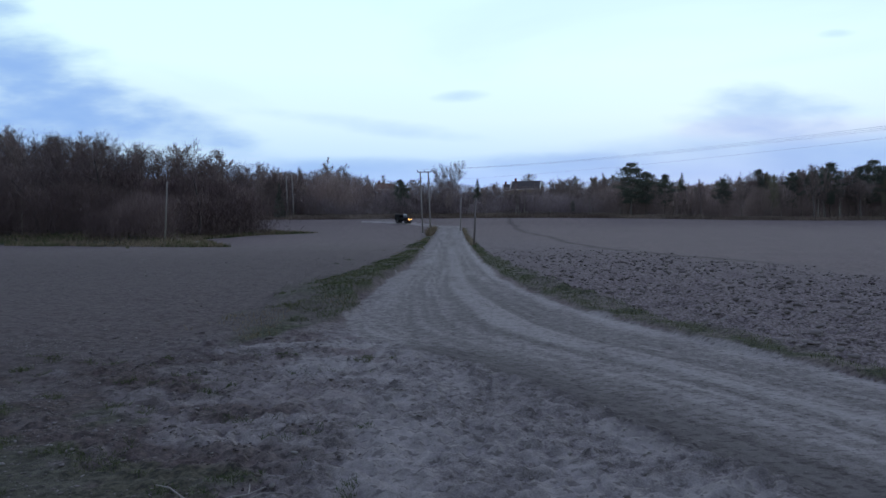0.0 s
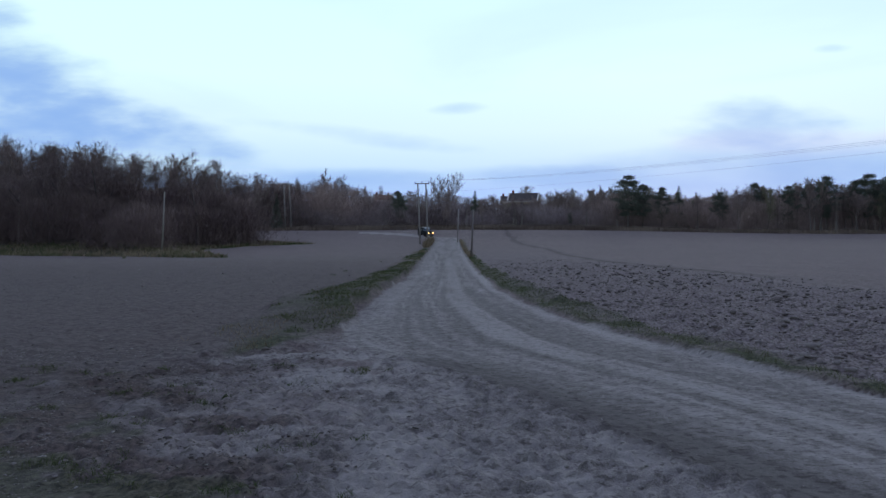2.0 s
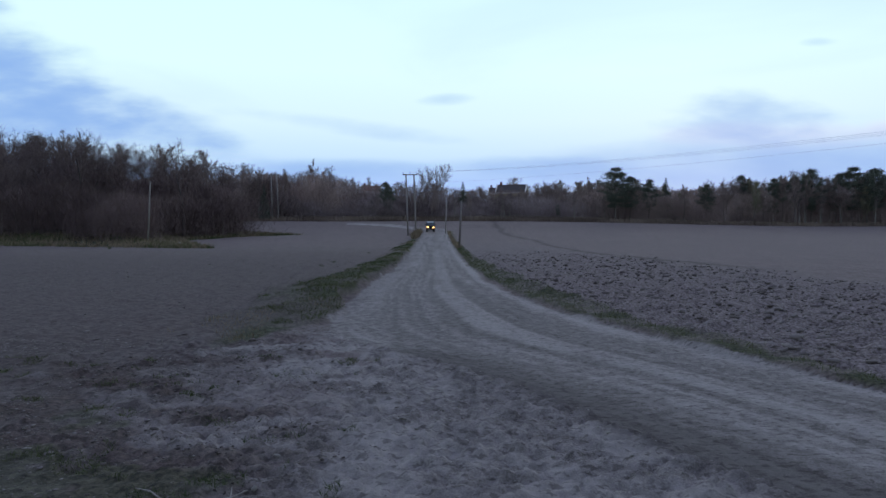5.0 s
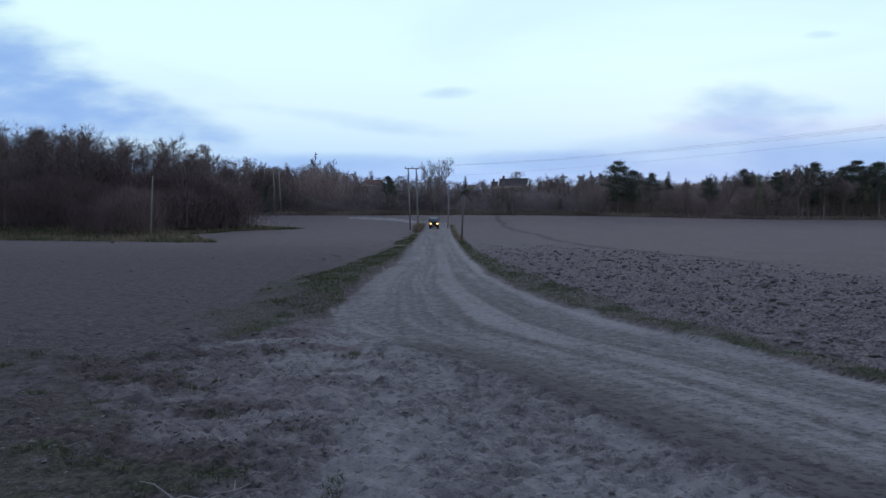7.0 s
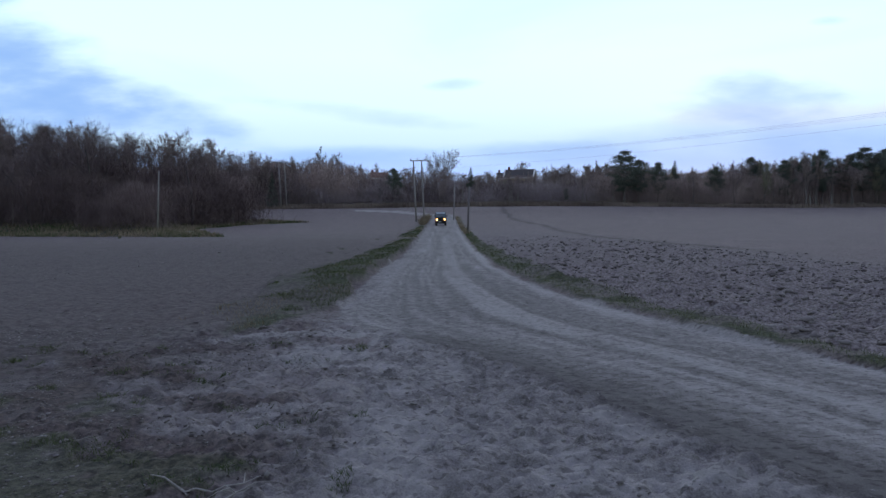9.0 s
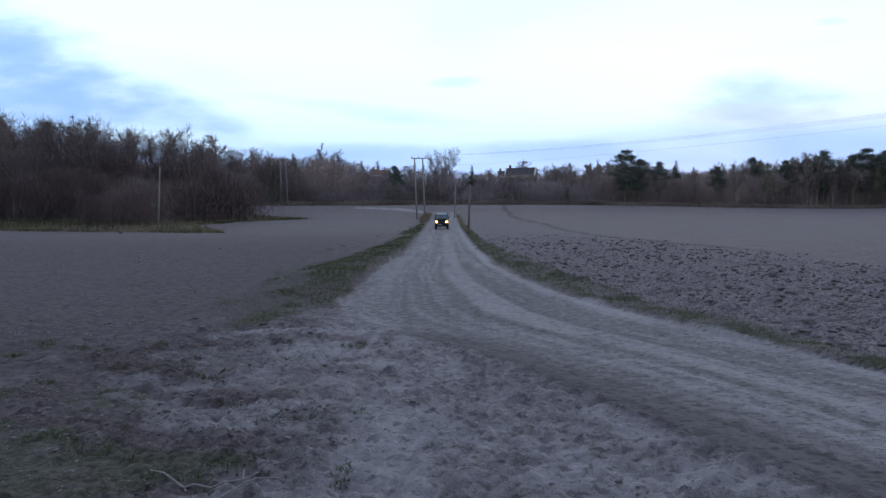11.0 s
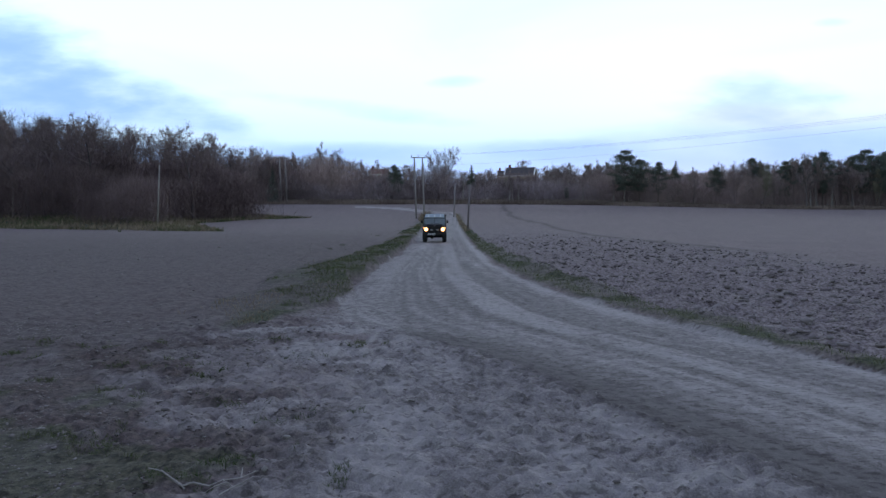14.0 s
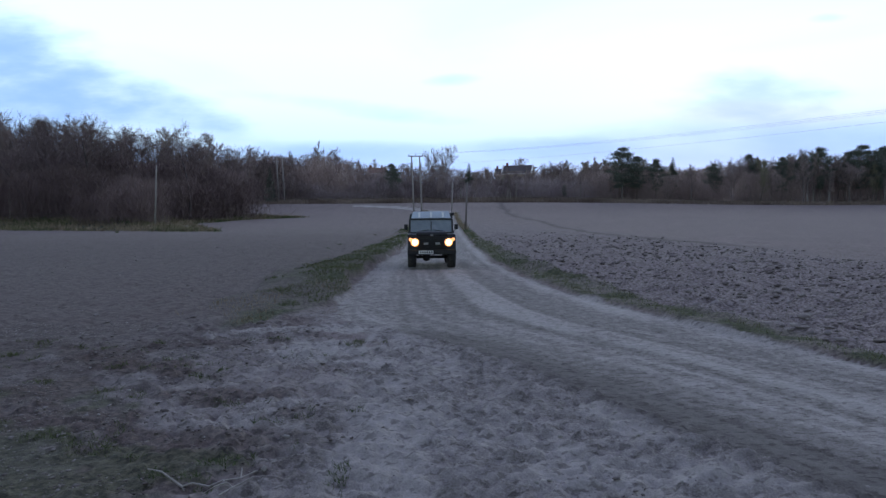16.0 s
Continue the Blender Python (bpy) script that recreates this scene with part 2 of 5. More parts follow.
def vnoise(x, y, seed=0):
    x, y = np.asarray(x, float), np.asarray(y, float)
    ix, iy = np.floor(x), np.floor(y)
    fx, fy = x - ix, y - iy
    fx, fy = fx * fx * (3 - 2 * fx), fy * fy * (3 - 2 * fy)
    a, b = lattice(ix, iy, seed), lattice(ix + 1, iy, seed)
    c, d = lattice(ix, iy + 1, seed), lattice(ix + 1, iy + 1, seed)
    return (a + (b - a) * fx) * (1 - fy) + (c + (d - c) * fx) * fy


def fbm(x, y, seed=0, octaves=4):
    v, amp, tot = 0, 1.0, 0
    for o in range(octaves):
        v, tot = v + amp * vnoise(x * 2**o + 17.3 * o, y * 2**o - 9.1 * o, seed + o), tot + amp
        amp *= 0.5
    return v / tot


PROFILE = np.array([(-3000, 0), (0, 0), (72, 0), (82, .1), (102, .5), (118, 1.0), (129, 1.4), (137, 1.85), (144, 2.3), (150, 3.0), (158, 3.75), (165, 4.2), (200, 6.5), (240, 9.5), (300, 14), (400, 18), (700, 20), (6000, 20)])
YS = np.linspace(-100, 800, 1801)
ZS = np.convolve(np.pad(np.interp(YS, PROFILE[:, 0], PROFILE[:, 1]), 8, "edge"), np.ones(17) / 17, "valid")
# edges of the gravel road over the distance y
RIGHT = np.array([(-40, 30), (-10, 13.5), (0, 9.3), (5.2, 7.2), (9, 5.62), (10.4, 5.03), (11.8, 4.6), (13.1, 4.12), (15.3, 3.53), (18.3, 2.78), (20.1, 2.41), (22.6, 2.05), (25, 1.83), (34, 1.66), (46.5, 1.5), (73, 1.5), (100, 1.3), (137, 1.2), (150, 0.0), (160, -20)])
LEFT = np.array([(-40, 24), (-10, 8.5), (0, 4.9), (5.2, 2.9), (7, 2.1), (8.4, 1.5), (10, 0.7), (11.5, -0.6), (13, -2.0), (14.5, -2.6), (15.5, -2.5), (17.6, -2.5), (22, -2.6), (34, -2.4), (46.5, -2.5), (73, -3.0), (100, -3.3), (130, -3.4), (141, -5.5), (150, -13), (160, -40)])
SIDE_ROAD = [(-2.0, 137.0), (-5.7, 144.0), (-11.4, 149.5), (-19, 153)]
WOOD_EDGE = [(-260, 78), (-120, 84), (-60, 83), (-40, 78), (-24.7, 74), (-29, 82), (-36, 96), (-33, 110), (-24, 120), (-31, 125), (-42, 134), (-50, 165), (-260, 230)]


EDGE_Y = np.linspace(-40, 165, 821)


def eased(table):
    v = np.interp(EDGE_Y, table[:, 0], table[:, 1])
    return np.convolve(np.pad(v, 6, "edge"), np.ones(13) / 13, "valid")


EDGE_R, EDGE_L = eased(RIGHT), eased(LEFT)


def x_right(y):
    return np.interp(y, EDGE_Y, EDGE_R)


def x_left(y):
    return np.interp(y, EDGE_Y, EDGE_L)


def line_distance(x, y, pts):
    d = np.full(np.shape(x), 1e9)
    for (ax, ay), (bx, by) in zip(pts, pts[1:]):
        ux, uy = bx - ax, by - ay
        t = np.clip(((x - ax) * ux + (y - ay) * uy) / (ux * ux + uy * uy), 0, 1)
        d = np.minimum(d, np.hypot(x - ax - t * ux, y - ay - t * uy))
    return d


def inside(x, y, pts):
    r = np.zeros(np.shape(x), bool)
    for (ax, ay), (bx, by) in zip(pts, pts[1:] + pts[:1]):
        if ay != by:
            r ^= ((ay > y) != (by > y)) & (x < (bx - ax) * (y - ay) / (by - ay) + ax)
    return r


def wood_depth(x, y):
    """Metres inside the edge of the near wood (negative outside)."""
    d = line_distance(x, y, WOOD_EDGE + WOOD_EDGE[:1])
    return np.where(inside(x, y, WOOD_EDGE), d, -d)


def verge(x, y):
    """Grass strips beside the road: (left strip, right strip), 0 to 1."""
    wob = (fbm(x * 0.9, y * 0.5, 40) - 0.5) * 1.8
    xl, xr = x_left(y), x_right(y)
    wl = np.interp(y, [0, 11.5, 13.5, 15, 18, 27, 34, 57, 73, 130], [0.0, 0.0, 1.5, 2.4, 3.0, 2.6, 2.4, 1.9, 1.8, 1.6])
    start = np.interp(y, [11, 13.5, 15.5], [-4.2, -3.3, -2.5])
    el = np.minimum(xl, start) + wob * 0.5
    left = (1 - 0.55 * smooth(0.3, 0.9, (el - x) / np.maximum(wl, 0.2))) * smooth(0, 0.25, el - x) * (1 - smooth(wl - 0.4, wl + 0.2, el - x + wob * 0.6)) * smooth(11, 13.5, y + wob) * (1 - smooth(132, 137, y))
    wr = np.interp(y, [5, 9, 12, 18, 25, 36, 60, 130], [0.5, 0.5, 0.7, 1.2, 1.6, 1.0, 0.9, 1.0])
    right = smooth(0, 0.2, x - xr - wob * 0.3) * (1 - smooth(wr - 0.2, wr + 0.3, x - xr + wob * 0.5)) * (1 - smooth(133, 138, y))
    return left, right


def base_z(x, y):
    r = np.hypot(x, y)
    p = np.interp(y, YS, ZS)
    hill = np.interp(y, YS, np.maximum(ZS - 4.2, 0))
    flat = p - hill
    flat = flat * (1 - 0.28 * smooth(15, 95, x))
    hill = hill * (1 - 0.85 * smooth(20, 75, x)) * (1 - 0.3 * smooth(30, 120, -x))
    bank = 1.75 * smooth(-1, 16, wood_depth(x, y)) * (1 - smooth(120, 165, y))
    flat = flat + 0.10 * np.exp(-(((y - 24) / 6) ** 2) - (x / 7) ** 2)
    z = flat + hill + np.maximum(bank - 0.4 * flat, 0)
    return z + (fbm(x * 0.03, y * 0.03, 3) - 0.5) * 0.25 * smooth(25, 60, r) * (1 - 0.8 * smooth(6, 0, np.abs(x + 1)))


def road_mask(x, y):
    wob = (fbm(x * 1.7, y * 0.8, 11, 5) - 0.5) * 0.5
    xl, xr = x_left(y), x_right(y)
    m = smooth(-0.06, 0.06, x - xl + wob) * smooth(-0.06, 0.06, xr - x + wob) * (1 - smooth(140, 144, y))
    side = 1 - smooth(1.9, 2.2, line_distance(x, y, SIDE_ROAD) + wob)
    return np.maximum(m, side * (y > 130))


def apron_mask(x, y):
    """Bare trodden gravel between the road and the field's corner."""
    edge = np.interp(y, [-20, 3, 5, 7, 9, 11, 12.5, 14.5], [-6, -1.5, -1.9, -3.2, -4.6, -4.9, -4.4, -2.7])
    wob = (fbm(x * 0.8, y * 0.8, 21, 5) - 0.5) * 3.2
    return smooth(-0.9, 0.9, x - edge + wob) * (1 - smooth(13.2, 15.5, y + wob * 0.3)) * (x < x_right(y))


def ground_fields(x, y):
    r = np.hypot(x, y)
    road, apron = road_mask(x, y), apron_mask(x, y)
    vl, vr = verge(x, y)
    gravel = np.maximum(road, apron * np.clip(0.02 + 0.95 * smooth(0.44, 0.58, fbm(x * 1.1, y * 1.5, 33, 6)) + 0.35 * smooth(0.45, 0.6, fbm(x * 4.2, y * 5.5, 34, 4)) + 0.95 * smooth(-2.6, -0.8, x - 0.12 * (y - 6)), 0, 0.97) * (1 - 0.4 * smooth(-1.2, -3.2, x + 0.25 * (y - 6))))
    # patchy ground at the field's corner
    patch = smooth(0.46, 0.60, fbm(x * 0.55, y * 0.7, 31, 5)) * (1 - smooth(9, 13, y)) * smooth(-14, -9, x) * (x < 0)
    gravel = np.maximum(gravel, patch * 0.55 * (1 - smooth(-6, -9, x) * 0.6))
    wood = smooth(-0.6, 0.8, wood_depth(x, y) + (fbm(x * 0.2, y * 0.2, 8) - 0.5) * 3)
    corner = smooth(0.50, 0.60, (0.5 * fbm(x * 0.7, y * 0.9, 51, 4) + 0.5 * fbm(x * 2.4, y * 3.0, 52, 4)) + 0.27 * smooth(-2.4, -4.0, x) * (1 - smooth(7.5, 10.0, y)) + 0.22 * smooth(6.6, 5.4, y) * smooth(-1.2, -2.0, x) - 0.175) * smooth(-1.0, -1.8, x) * (1 - smooth(8.5, 11, y)) * (1 - smooth(-14, -18, x))
    far = smooth(160, 164, y + (fbm(x * 0.15, 0 * x, 9) - 0.5) * 4)
    grass = np.clip(np.maximum.reduce([vl * (0.35 + 0.65 * smooth(0.42, 0.58, fbm(x * 1.3, y * 1.0, 111, 4))), vr * (0.45 + 0.55 * smooth(0.4, 0.58, fbm(x * 1.5, y * 1.2, 112, 4))), wood * 0.9, corner * 0.65, far * 0.8]), 0, 1) * (1 - road)
    # ploughed headland beside the road
    head = np.interp(y, [8, 27, 45, 64, 100, 140], [22, 17.2, 15.2, 13.2, 13.6, 11.6])
    clods = (1 - smooth(head - 5, head + 3, x + (fbm(x * .3, y * .3, 14) - .5) * 4)) * smooth(0, 0.5, x - x_right(y) - 0.5) * (1 - smooth(60, 120, y))
    # wheel tracks that follow the road
    u = (x - x_left(y)) / np.maximum(x_right(y) - x_left(y), 0.5)
    wig = (fbm(y * 0.12, 0 * y, 61) - 0.5) * 0.10 + (fbm(x * 1.2, y * 0.5, 62) - 0.5) * 0.10
    uu = u + wig

    def band(c, w):
        return np.exp(-((uu - c) / w) ** 2)

    lines = fbm(u * 26 + 3, y * 0.035, 76, 3)
    pale = (1.5 * band(0.95, 0.055) + 0.4 * band(0.77, 0.045) + 0.5 * band(0.60, 0.06) + 0.35 * band(0.28, 0.07)) * road
    streak = fbm(u * 7, y * 0.05, 71, 4)
    pale = pale * np.clip(0.35 + 1.2 * smooth(0.35, 0.6, streak) * smooth(0.25, 0.5, fbm(x * 1.2, y * 0.9, 74, 4)), 0, 1.2)
    pale = np.maximum(pale, 0.75 * smooth(0.52, 0.68, lines) * road * smooth(0.3, 0.55, fbm(x * 0.9, y * 0.3, 77, 3)))
    for px, py, rx, ry in ((-1.5, 42, 0.3, 3.0), (0.65, 31, 0.3, 2.2), (-0.5, 31, 0.16, 4.0), (1.2, 26, 0.2, 1.6)):
        pale = np.maximum(pale, 1.0 * smooth(1.6, 0.2, ((x - px) / rx) ** 2 + ((y - py) / ry) ** 2 + (fbm(x * 3, y * 1.1, 75, 5) - 0.5) * 3.6))
    pale = np.maximum(pale, 0.45 * road * smooth(13, 24, y) * smooth(0.3, 0.55, fbm(x * 0.7, y * 0.35, 78, 4)))
    pale = np.maximum(pale, road * smooth(136, 142, y))
    pale = np.maximum(pale, 0.9 * np.exp(-((u - 0.95) / 0.05) ** 2) * road * smooth(0.25, 0.5, fbm(x * 1.2, y * 0.9, 74, 4)))
    rut = (2.2 * band(0.06, 0.11) * smooth(-1.3, 0.3, x) * smooth(16.5, 12.5, y) * smooth(2.0, 4.5, y) + 0.45 * band(0.46, 0.05) + 0.4 * band(0.86, 0.03) + 0.25 * band(0.69, 0.03) + 0.3 * band(0.02, 0.08) * smooth(18, 24, y)) * np.clip(0.45 + smooth(0.35, 0.6, fbm(u * 6 + 9, y * 0.07, 72, 4)) * smooth(0.2, 0.5, fbm(x * 1.3, y * 0.8, 73, 4)), 0, 1) * np.maximum(road, apron)
    rut = np.maximum(rut, 0.5 * smooth(0.46, 0.34, lines) * road * smooth(0.12, 0.25, u) * smooth(0.9, 0.8, u))
    # turning tracks that fan out over the trodden corner
    fan_r, fan_a = np.hypot(x + 1.0, 15.5 - y), np.arctan2(x + 1.0, 15.5 - y)
    fan = fbm(fan_a * 13 + 0.5 * fbm(x * 0.6, y * 0.6, 84, 3), fan_r * 0.16, 83, 5)
    tread = fbm(fan_a * 30, fan_r * 5.5, 85, 3)
    bare = apron * (1 - road)
    blotch = smooth(0.5, 0.36, fan) + 0.5 * smooth(0.52, 0.38, tread) * smooth(0.42, 0.6, fan) + 0.5 * smooth(0.5, 0.65, fbm(x * 0.9, y * 1.3, 81, 6))
    rut = np.clip(np.maximum(rut, np.clip(blotch, 0, 1) * bare * 0.26), 0, 1)
    pale = np.clip(np.maximum(pale, 0.75 * smooth(0.46, 0.62, 0.6 * fan + 0.4 * fbm(x * 1.1 + 40, y * 1.7, 82, 6)) * bare), 0, 1)
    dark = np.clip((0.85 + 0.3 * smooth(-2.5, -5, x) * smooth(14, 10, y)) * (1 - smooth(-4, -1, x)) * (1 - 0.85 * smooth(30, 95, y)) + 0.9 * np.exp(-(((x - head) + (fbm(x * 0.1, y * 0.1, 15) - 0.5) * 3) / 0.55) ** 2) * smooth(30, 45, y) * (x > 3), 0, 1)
    rust = smooth(0.50, 0.60, fbm(x * 0.8 + 7, y * 1.3, 121, 5)) * smooth(-0.6, -2.2, x) * (1 - smooth(9.5, 12, y)) * smooth(-12, -8, x)
    z = base_z(x, y)
    z = z + 0.30 * vl * smooth(13, 20, y) * (0.5 + fbm(x * 0.9, y * 0.6, 107, 3)) + 0.10 * vr
    near = 1 - smooth(60, 110, r)
    z = z + clods * near * ((fbm(x * 1.0, y * 1.3, 91, 5) - 0.5) * 0.36 + (1 - np.abs(2 * fbm(x * 2.0, y * 2.6, 95, 4) - 1)) * 0.22 - 0.12)
    field = (1 - gravel) * (1 - grass) * (1 - clods)
    z = z + field * near * ((fbm(x * 1.6, y * 0.9, 96, 4) - 0.5) * 0.12 + (fbm(x * 5, y * 4, 105, 3) - .5) * 0.07)
    z = z + np.maximum(apron, patch) * (1 - road) * ((fbm(x * 1.4, y * 2.0, 97, 5) - 0.5) * 0.07 + (fbm(x * 5, y * 8, 98, 4) - .5) * 0.12 + (np.abs(fbm(x * 4, y * 7, 109, 4) - 0.5)) * 0.18 + (fbm(x * 11, y * 9, 110, 3) - .5) * 0.07)
    z = z + road * near * ((fbm(x * 1.5, y * 0.6, 99, 3) - 0.5) * 0.03 + (fbm(x * 7, y * 7, 100, 3) - .5) * 0.028) - 0.02 * rut * near * road
    z = z + grass * near * (fbm(x * 3, y * 3, 101, 3) - 0.5) * 0.12
    return z, dict(gravel=gravel, grass=grass, clods=clods, pale=pale, rut=rut, dark=dark, rust=rust), road


def fast_mesh(name, verts, faces, smooth_shade=False):
    """A mesh from arrays: verts (n, 3), faces (m, k)."""
    me = bpy.data.meshes.new(name)
    verts, faces = np.asarray(verts, np.float32), np.asarray(faces, np.int32)
    k = faces.shape[1]
    me.vertices.add(len(verts))
    me.vertices.foreach_set("co", verts.ravel())
    me.loops.add(faces.size)
    me.loops.foreach_set("vertex_index", faces.ravel())
    me.polygons.add(len(faces))
    me.polygons.foreach_set("loop_start", np.arange(0, faces.size, k, dtype=np.int32))
    me.polygons.foreach_set("loop_total", np.full(len(faces), k, np.int32))
    if smooth_shade:
        me.polygons.foreach_set("use_smooth", np.ones(len(faces), bool))
    me.update(calc_edges=True)
    return me


def ground_mesh():
    rings = np.concatenate([[0.0, 0.6], 1.2 * np.exp(np.concatenate([np.arange(0, 3.05, 0.0075), np.arange(3.05, 5.55, 0.012)])), [330, 370, 430, 520, 700, 1000, 1700, 3000, 4500]])
    ang = np.radians(np.concatenate([np.arange(-40, 40.001, 0.21), np.arange(44, 317, 3.0)]))
    A, Rr = np.meshgrid(ang, rings)
    X, Y = Rr * np.sin(A), Rr * np.cos(A)
    Z, masks, road = ground_fields(X, Y)
    nr, na = A.shape
    i = np.arange(nr * na).reshape(nr, na)
    j = np.roll(i, -1, axis=1)
    faces = np.stack([i[:-1], i[1:], j[1:], j[:-1]], -1)
    V = np.stack([X, Y, Z], -1).reshape(-1, 3)
    return V, faces.reshape(-1, 4), {k: v.ravel() for k, v in masks.items()}, road.ravel()


def with_masks(me, masks):
    for k, v in masks.items():
        a = me.attributes.new(k, "FLOAT", "POINT")
        a.data.foreach_set("value", np.asarray(v, np.float32))
    return me


def terrain():
    V, F, masks, road = ground_mesh()
    me = with_masks(fast_mesh("ground", V, F, True), masks)
    ob = new("ground", me)
    me.materials.append(MAT_GROUND)
    tagged(ob, "dark brown ploughed fields with bare trodden corner and grassy banks", "ground", kind="structure")
    sel = (road[F].min(axis=1) > 0.35)
    F2 = F[sel]
    keep = np.unique(F2)
    remap = np.zeros(len(V), np.int32)
    remap[keep] = np.arange(len(keep))
    V2 = V[keep].copy()
    V2[:, 2] += -0.004 + 0.010 * smooth(0.35, 0.75, road[keep])
    me2 = with_masks(fast_mesh("road", V2, remap[F2], True), {k: v[keep] for k, v in masks.items()})
    me2.materials.append(MAT_GROUND)
    tagged(new("road", me2), "pale grey gravel farm road with wheel tracks and potholes", "road", kind="structure")


terrain()


def height(x, y):
    return float(ground_fields(np.array([float(x)]), np.array([float(y)]))[0][0])


# ---------------------------------------------------------------- building blocks
def part(name, bm, mat, parent=None, label=""):
    """Link a bmesh, or a ready mesh, as one object under a thing or a part."""
    if isinstance(bm, bmesh.types.BMesh):
        me = bpy.data.meshes.new(name)
        bm.to_mesh(me)
        bm.free()
    else:
        me = bm
    if mat and not me.materials:
        me.materials.append(mat)
    ob = new(name, me)
    if parent:
        ob.parent = parent
    if label:
        tagged(ob, label)
    return ob


def thing(name, m, label, category, group=""):
    ob = new(name)
    ob.matrix_basis = m
    return tagged(ob, label, category, group)


def add_box(bm, c, s, bevel=0.0, taper=None, m=None):
    """Box at centre c with size s; taper = (sx, sy) of the top face."""
    r = bmesh.ops.create_cube(bm, size=1.0)
    vs = r["verts"]
    for v in vs:
        k = taper if (taper and v.co.z > 0) else (1, 1)
        v.co = Vector((v.co.x * s[0] * k[0], v.co.y * s[1] * k[1], v.co.z * s[2]))
    if bevel:
        es = list({e for v in vs for e in v.link_edges})
        r2 = bmesh.ops.bevel(bm, geom=es, offset=bevel, segments=2, affect="EDGES", profile=0.5)
        vs = list({v for f in r2["faces"] for v in f.verts} | {v for v in vs if v.is_valid})
    t = Matrix.Translation(c) @ (m or Matrix())
    bmesh.ops.transform(bm, matrix=t, verts=vs)
    return vs


def add_cyl(bm, a, b, r1, r2=None, seg=12, caps=True):
    a, b = Vector(a), Vector(b)
    d = b - a
    r = bmesh.ops.create_cone(bm, cap_ends=caps, segments=seg, radius1=r1, radius2=r1 if r2 is None else r2, depth=d.length)
    q = d.to_track_quat("Z", "Y").to_matrix().to_4x4()
    bmesh.ops.transform(bm, matrix=Matrix.Translation((a + b) / 2) @ q, verts=r["verts"])
    return r["verts"]


def box_mesh(*boxes, bevel=0.0):
    bm = bmesh.new()
    for c, s in boxes:
        add_box(bm, c, s, bevel)
    return bm


def cyl_mesh(a, b, r1, r2=None, seg=12):
    bm = bmesh.new()
    add_cyl(bm, a, b, r1, r2, seg)
    for f in bm.faces:
        f.smooth = len(f.verts) == 4
    return bm


# ---------------------------------------------------------------- trees
class Prisms:
    """Collects limbs (n-sided tapered tubes) and slivers (single thin triangles)."""

    def __init__(self):
        self.v, self.f = [], []

    def tube(self, pts, radii, n=5):
        pts = [Vector(p) for p in pts]
        base = len(self.v)
        for i, (p, r) in enumerate(zip(pts, radii)):
            d = (pts[min(i + 1, len(pts) - 1)] - pts[max(i - 1, 0)]).normalized()
            u = d.orthogonal().normalized()
            w = d.cross(u)
            for k in range(n):
                a = 2 * math.pi * k / n
                self.v.append(p + (u * math.cos(a) + w * math.sin(a)) * r)
        for i in range(len(pts) - 1):
            for k in range(n):
                a, b = base + i * n + k, base + i * n + (k + 1) % n
                self.f.append((a, b, b + n, a + n))

    def mesh(self, name):
        me = bpy.data.meshes.new(name)
        me.from_pydata([tuple(p) for p in self.v], [], self.f)
        me.polygons.foreach_set("use_smooth", np.ones(len(me.polygons), bool))
        return me


def sliver_points(base, tip, width, rng):
    d = tip - base
    side = np.cross(d, rng.normal(size=d.shape))
    side *= (width / np.maximum(np.linalg.norm(side, axis=1), 1e-6))[:, None]
    return np.stack([base - side / 2, base + side / 2, tip], 1).reshape(-1, 3)


def slivers(name, base, tip, width, rng):
    """One thin triangle from each base point to its tip."""
    V = sliver_points(base, tip, width, rng)
    return fast_mesh(name, V, np.arange(len(V)).reshape(-1, 3))


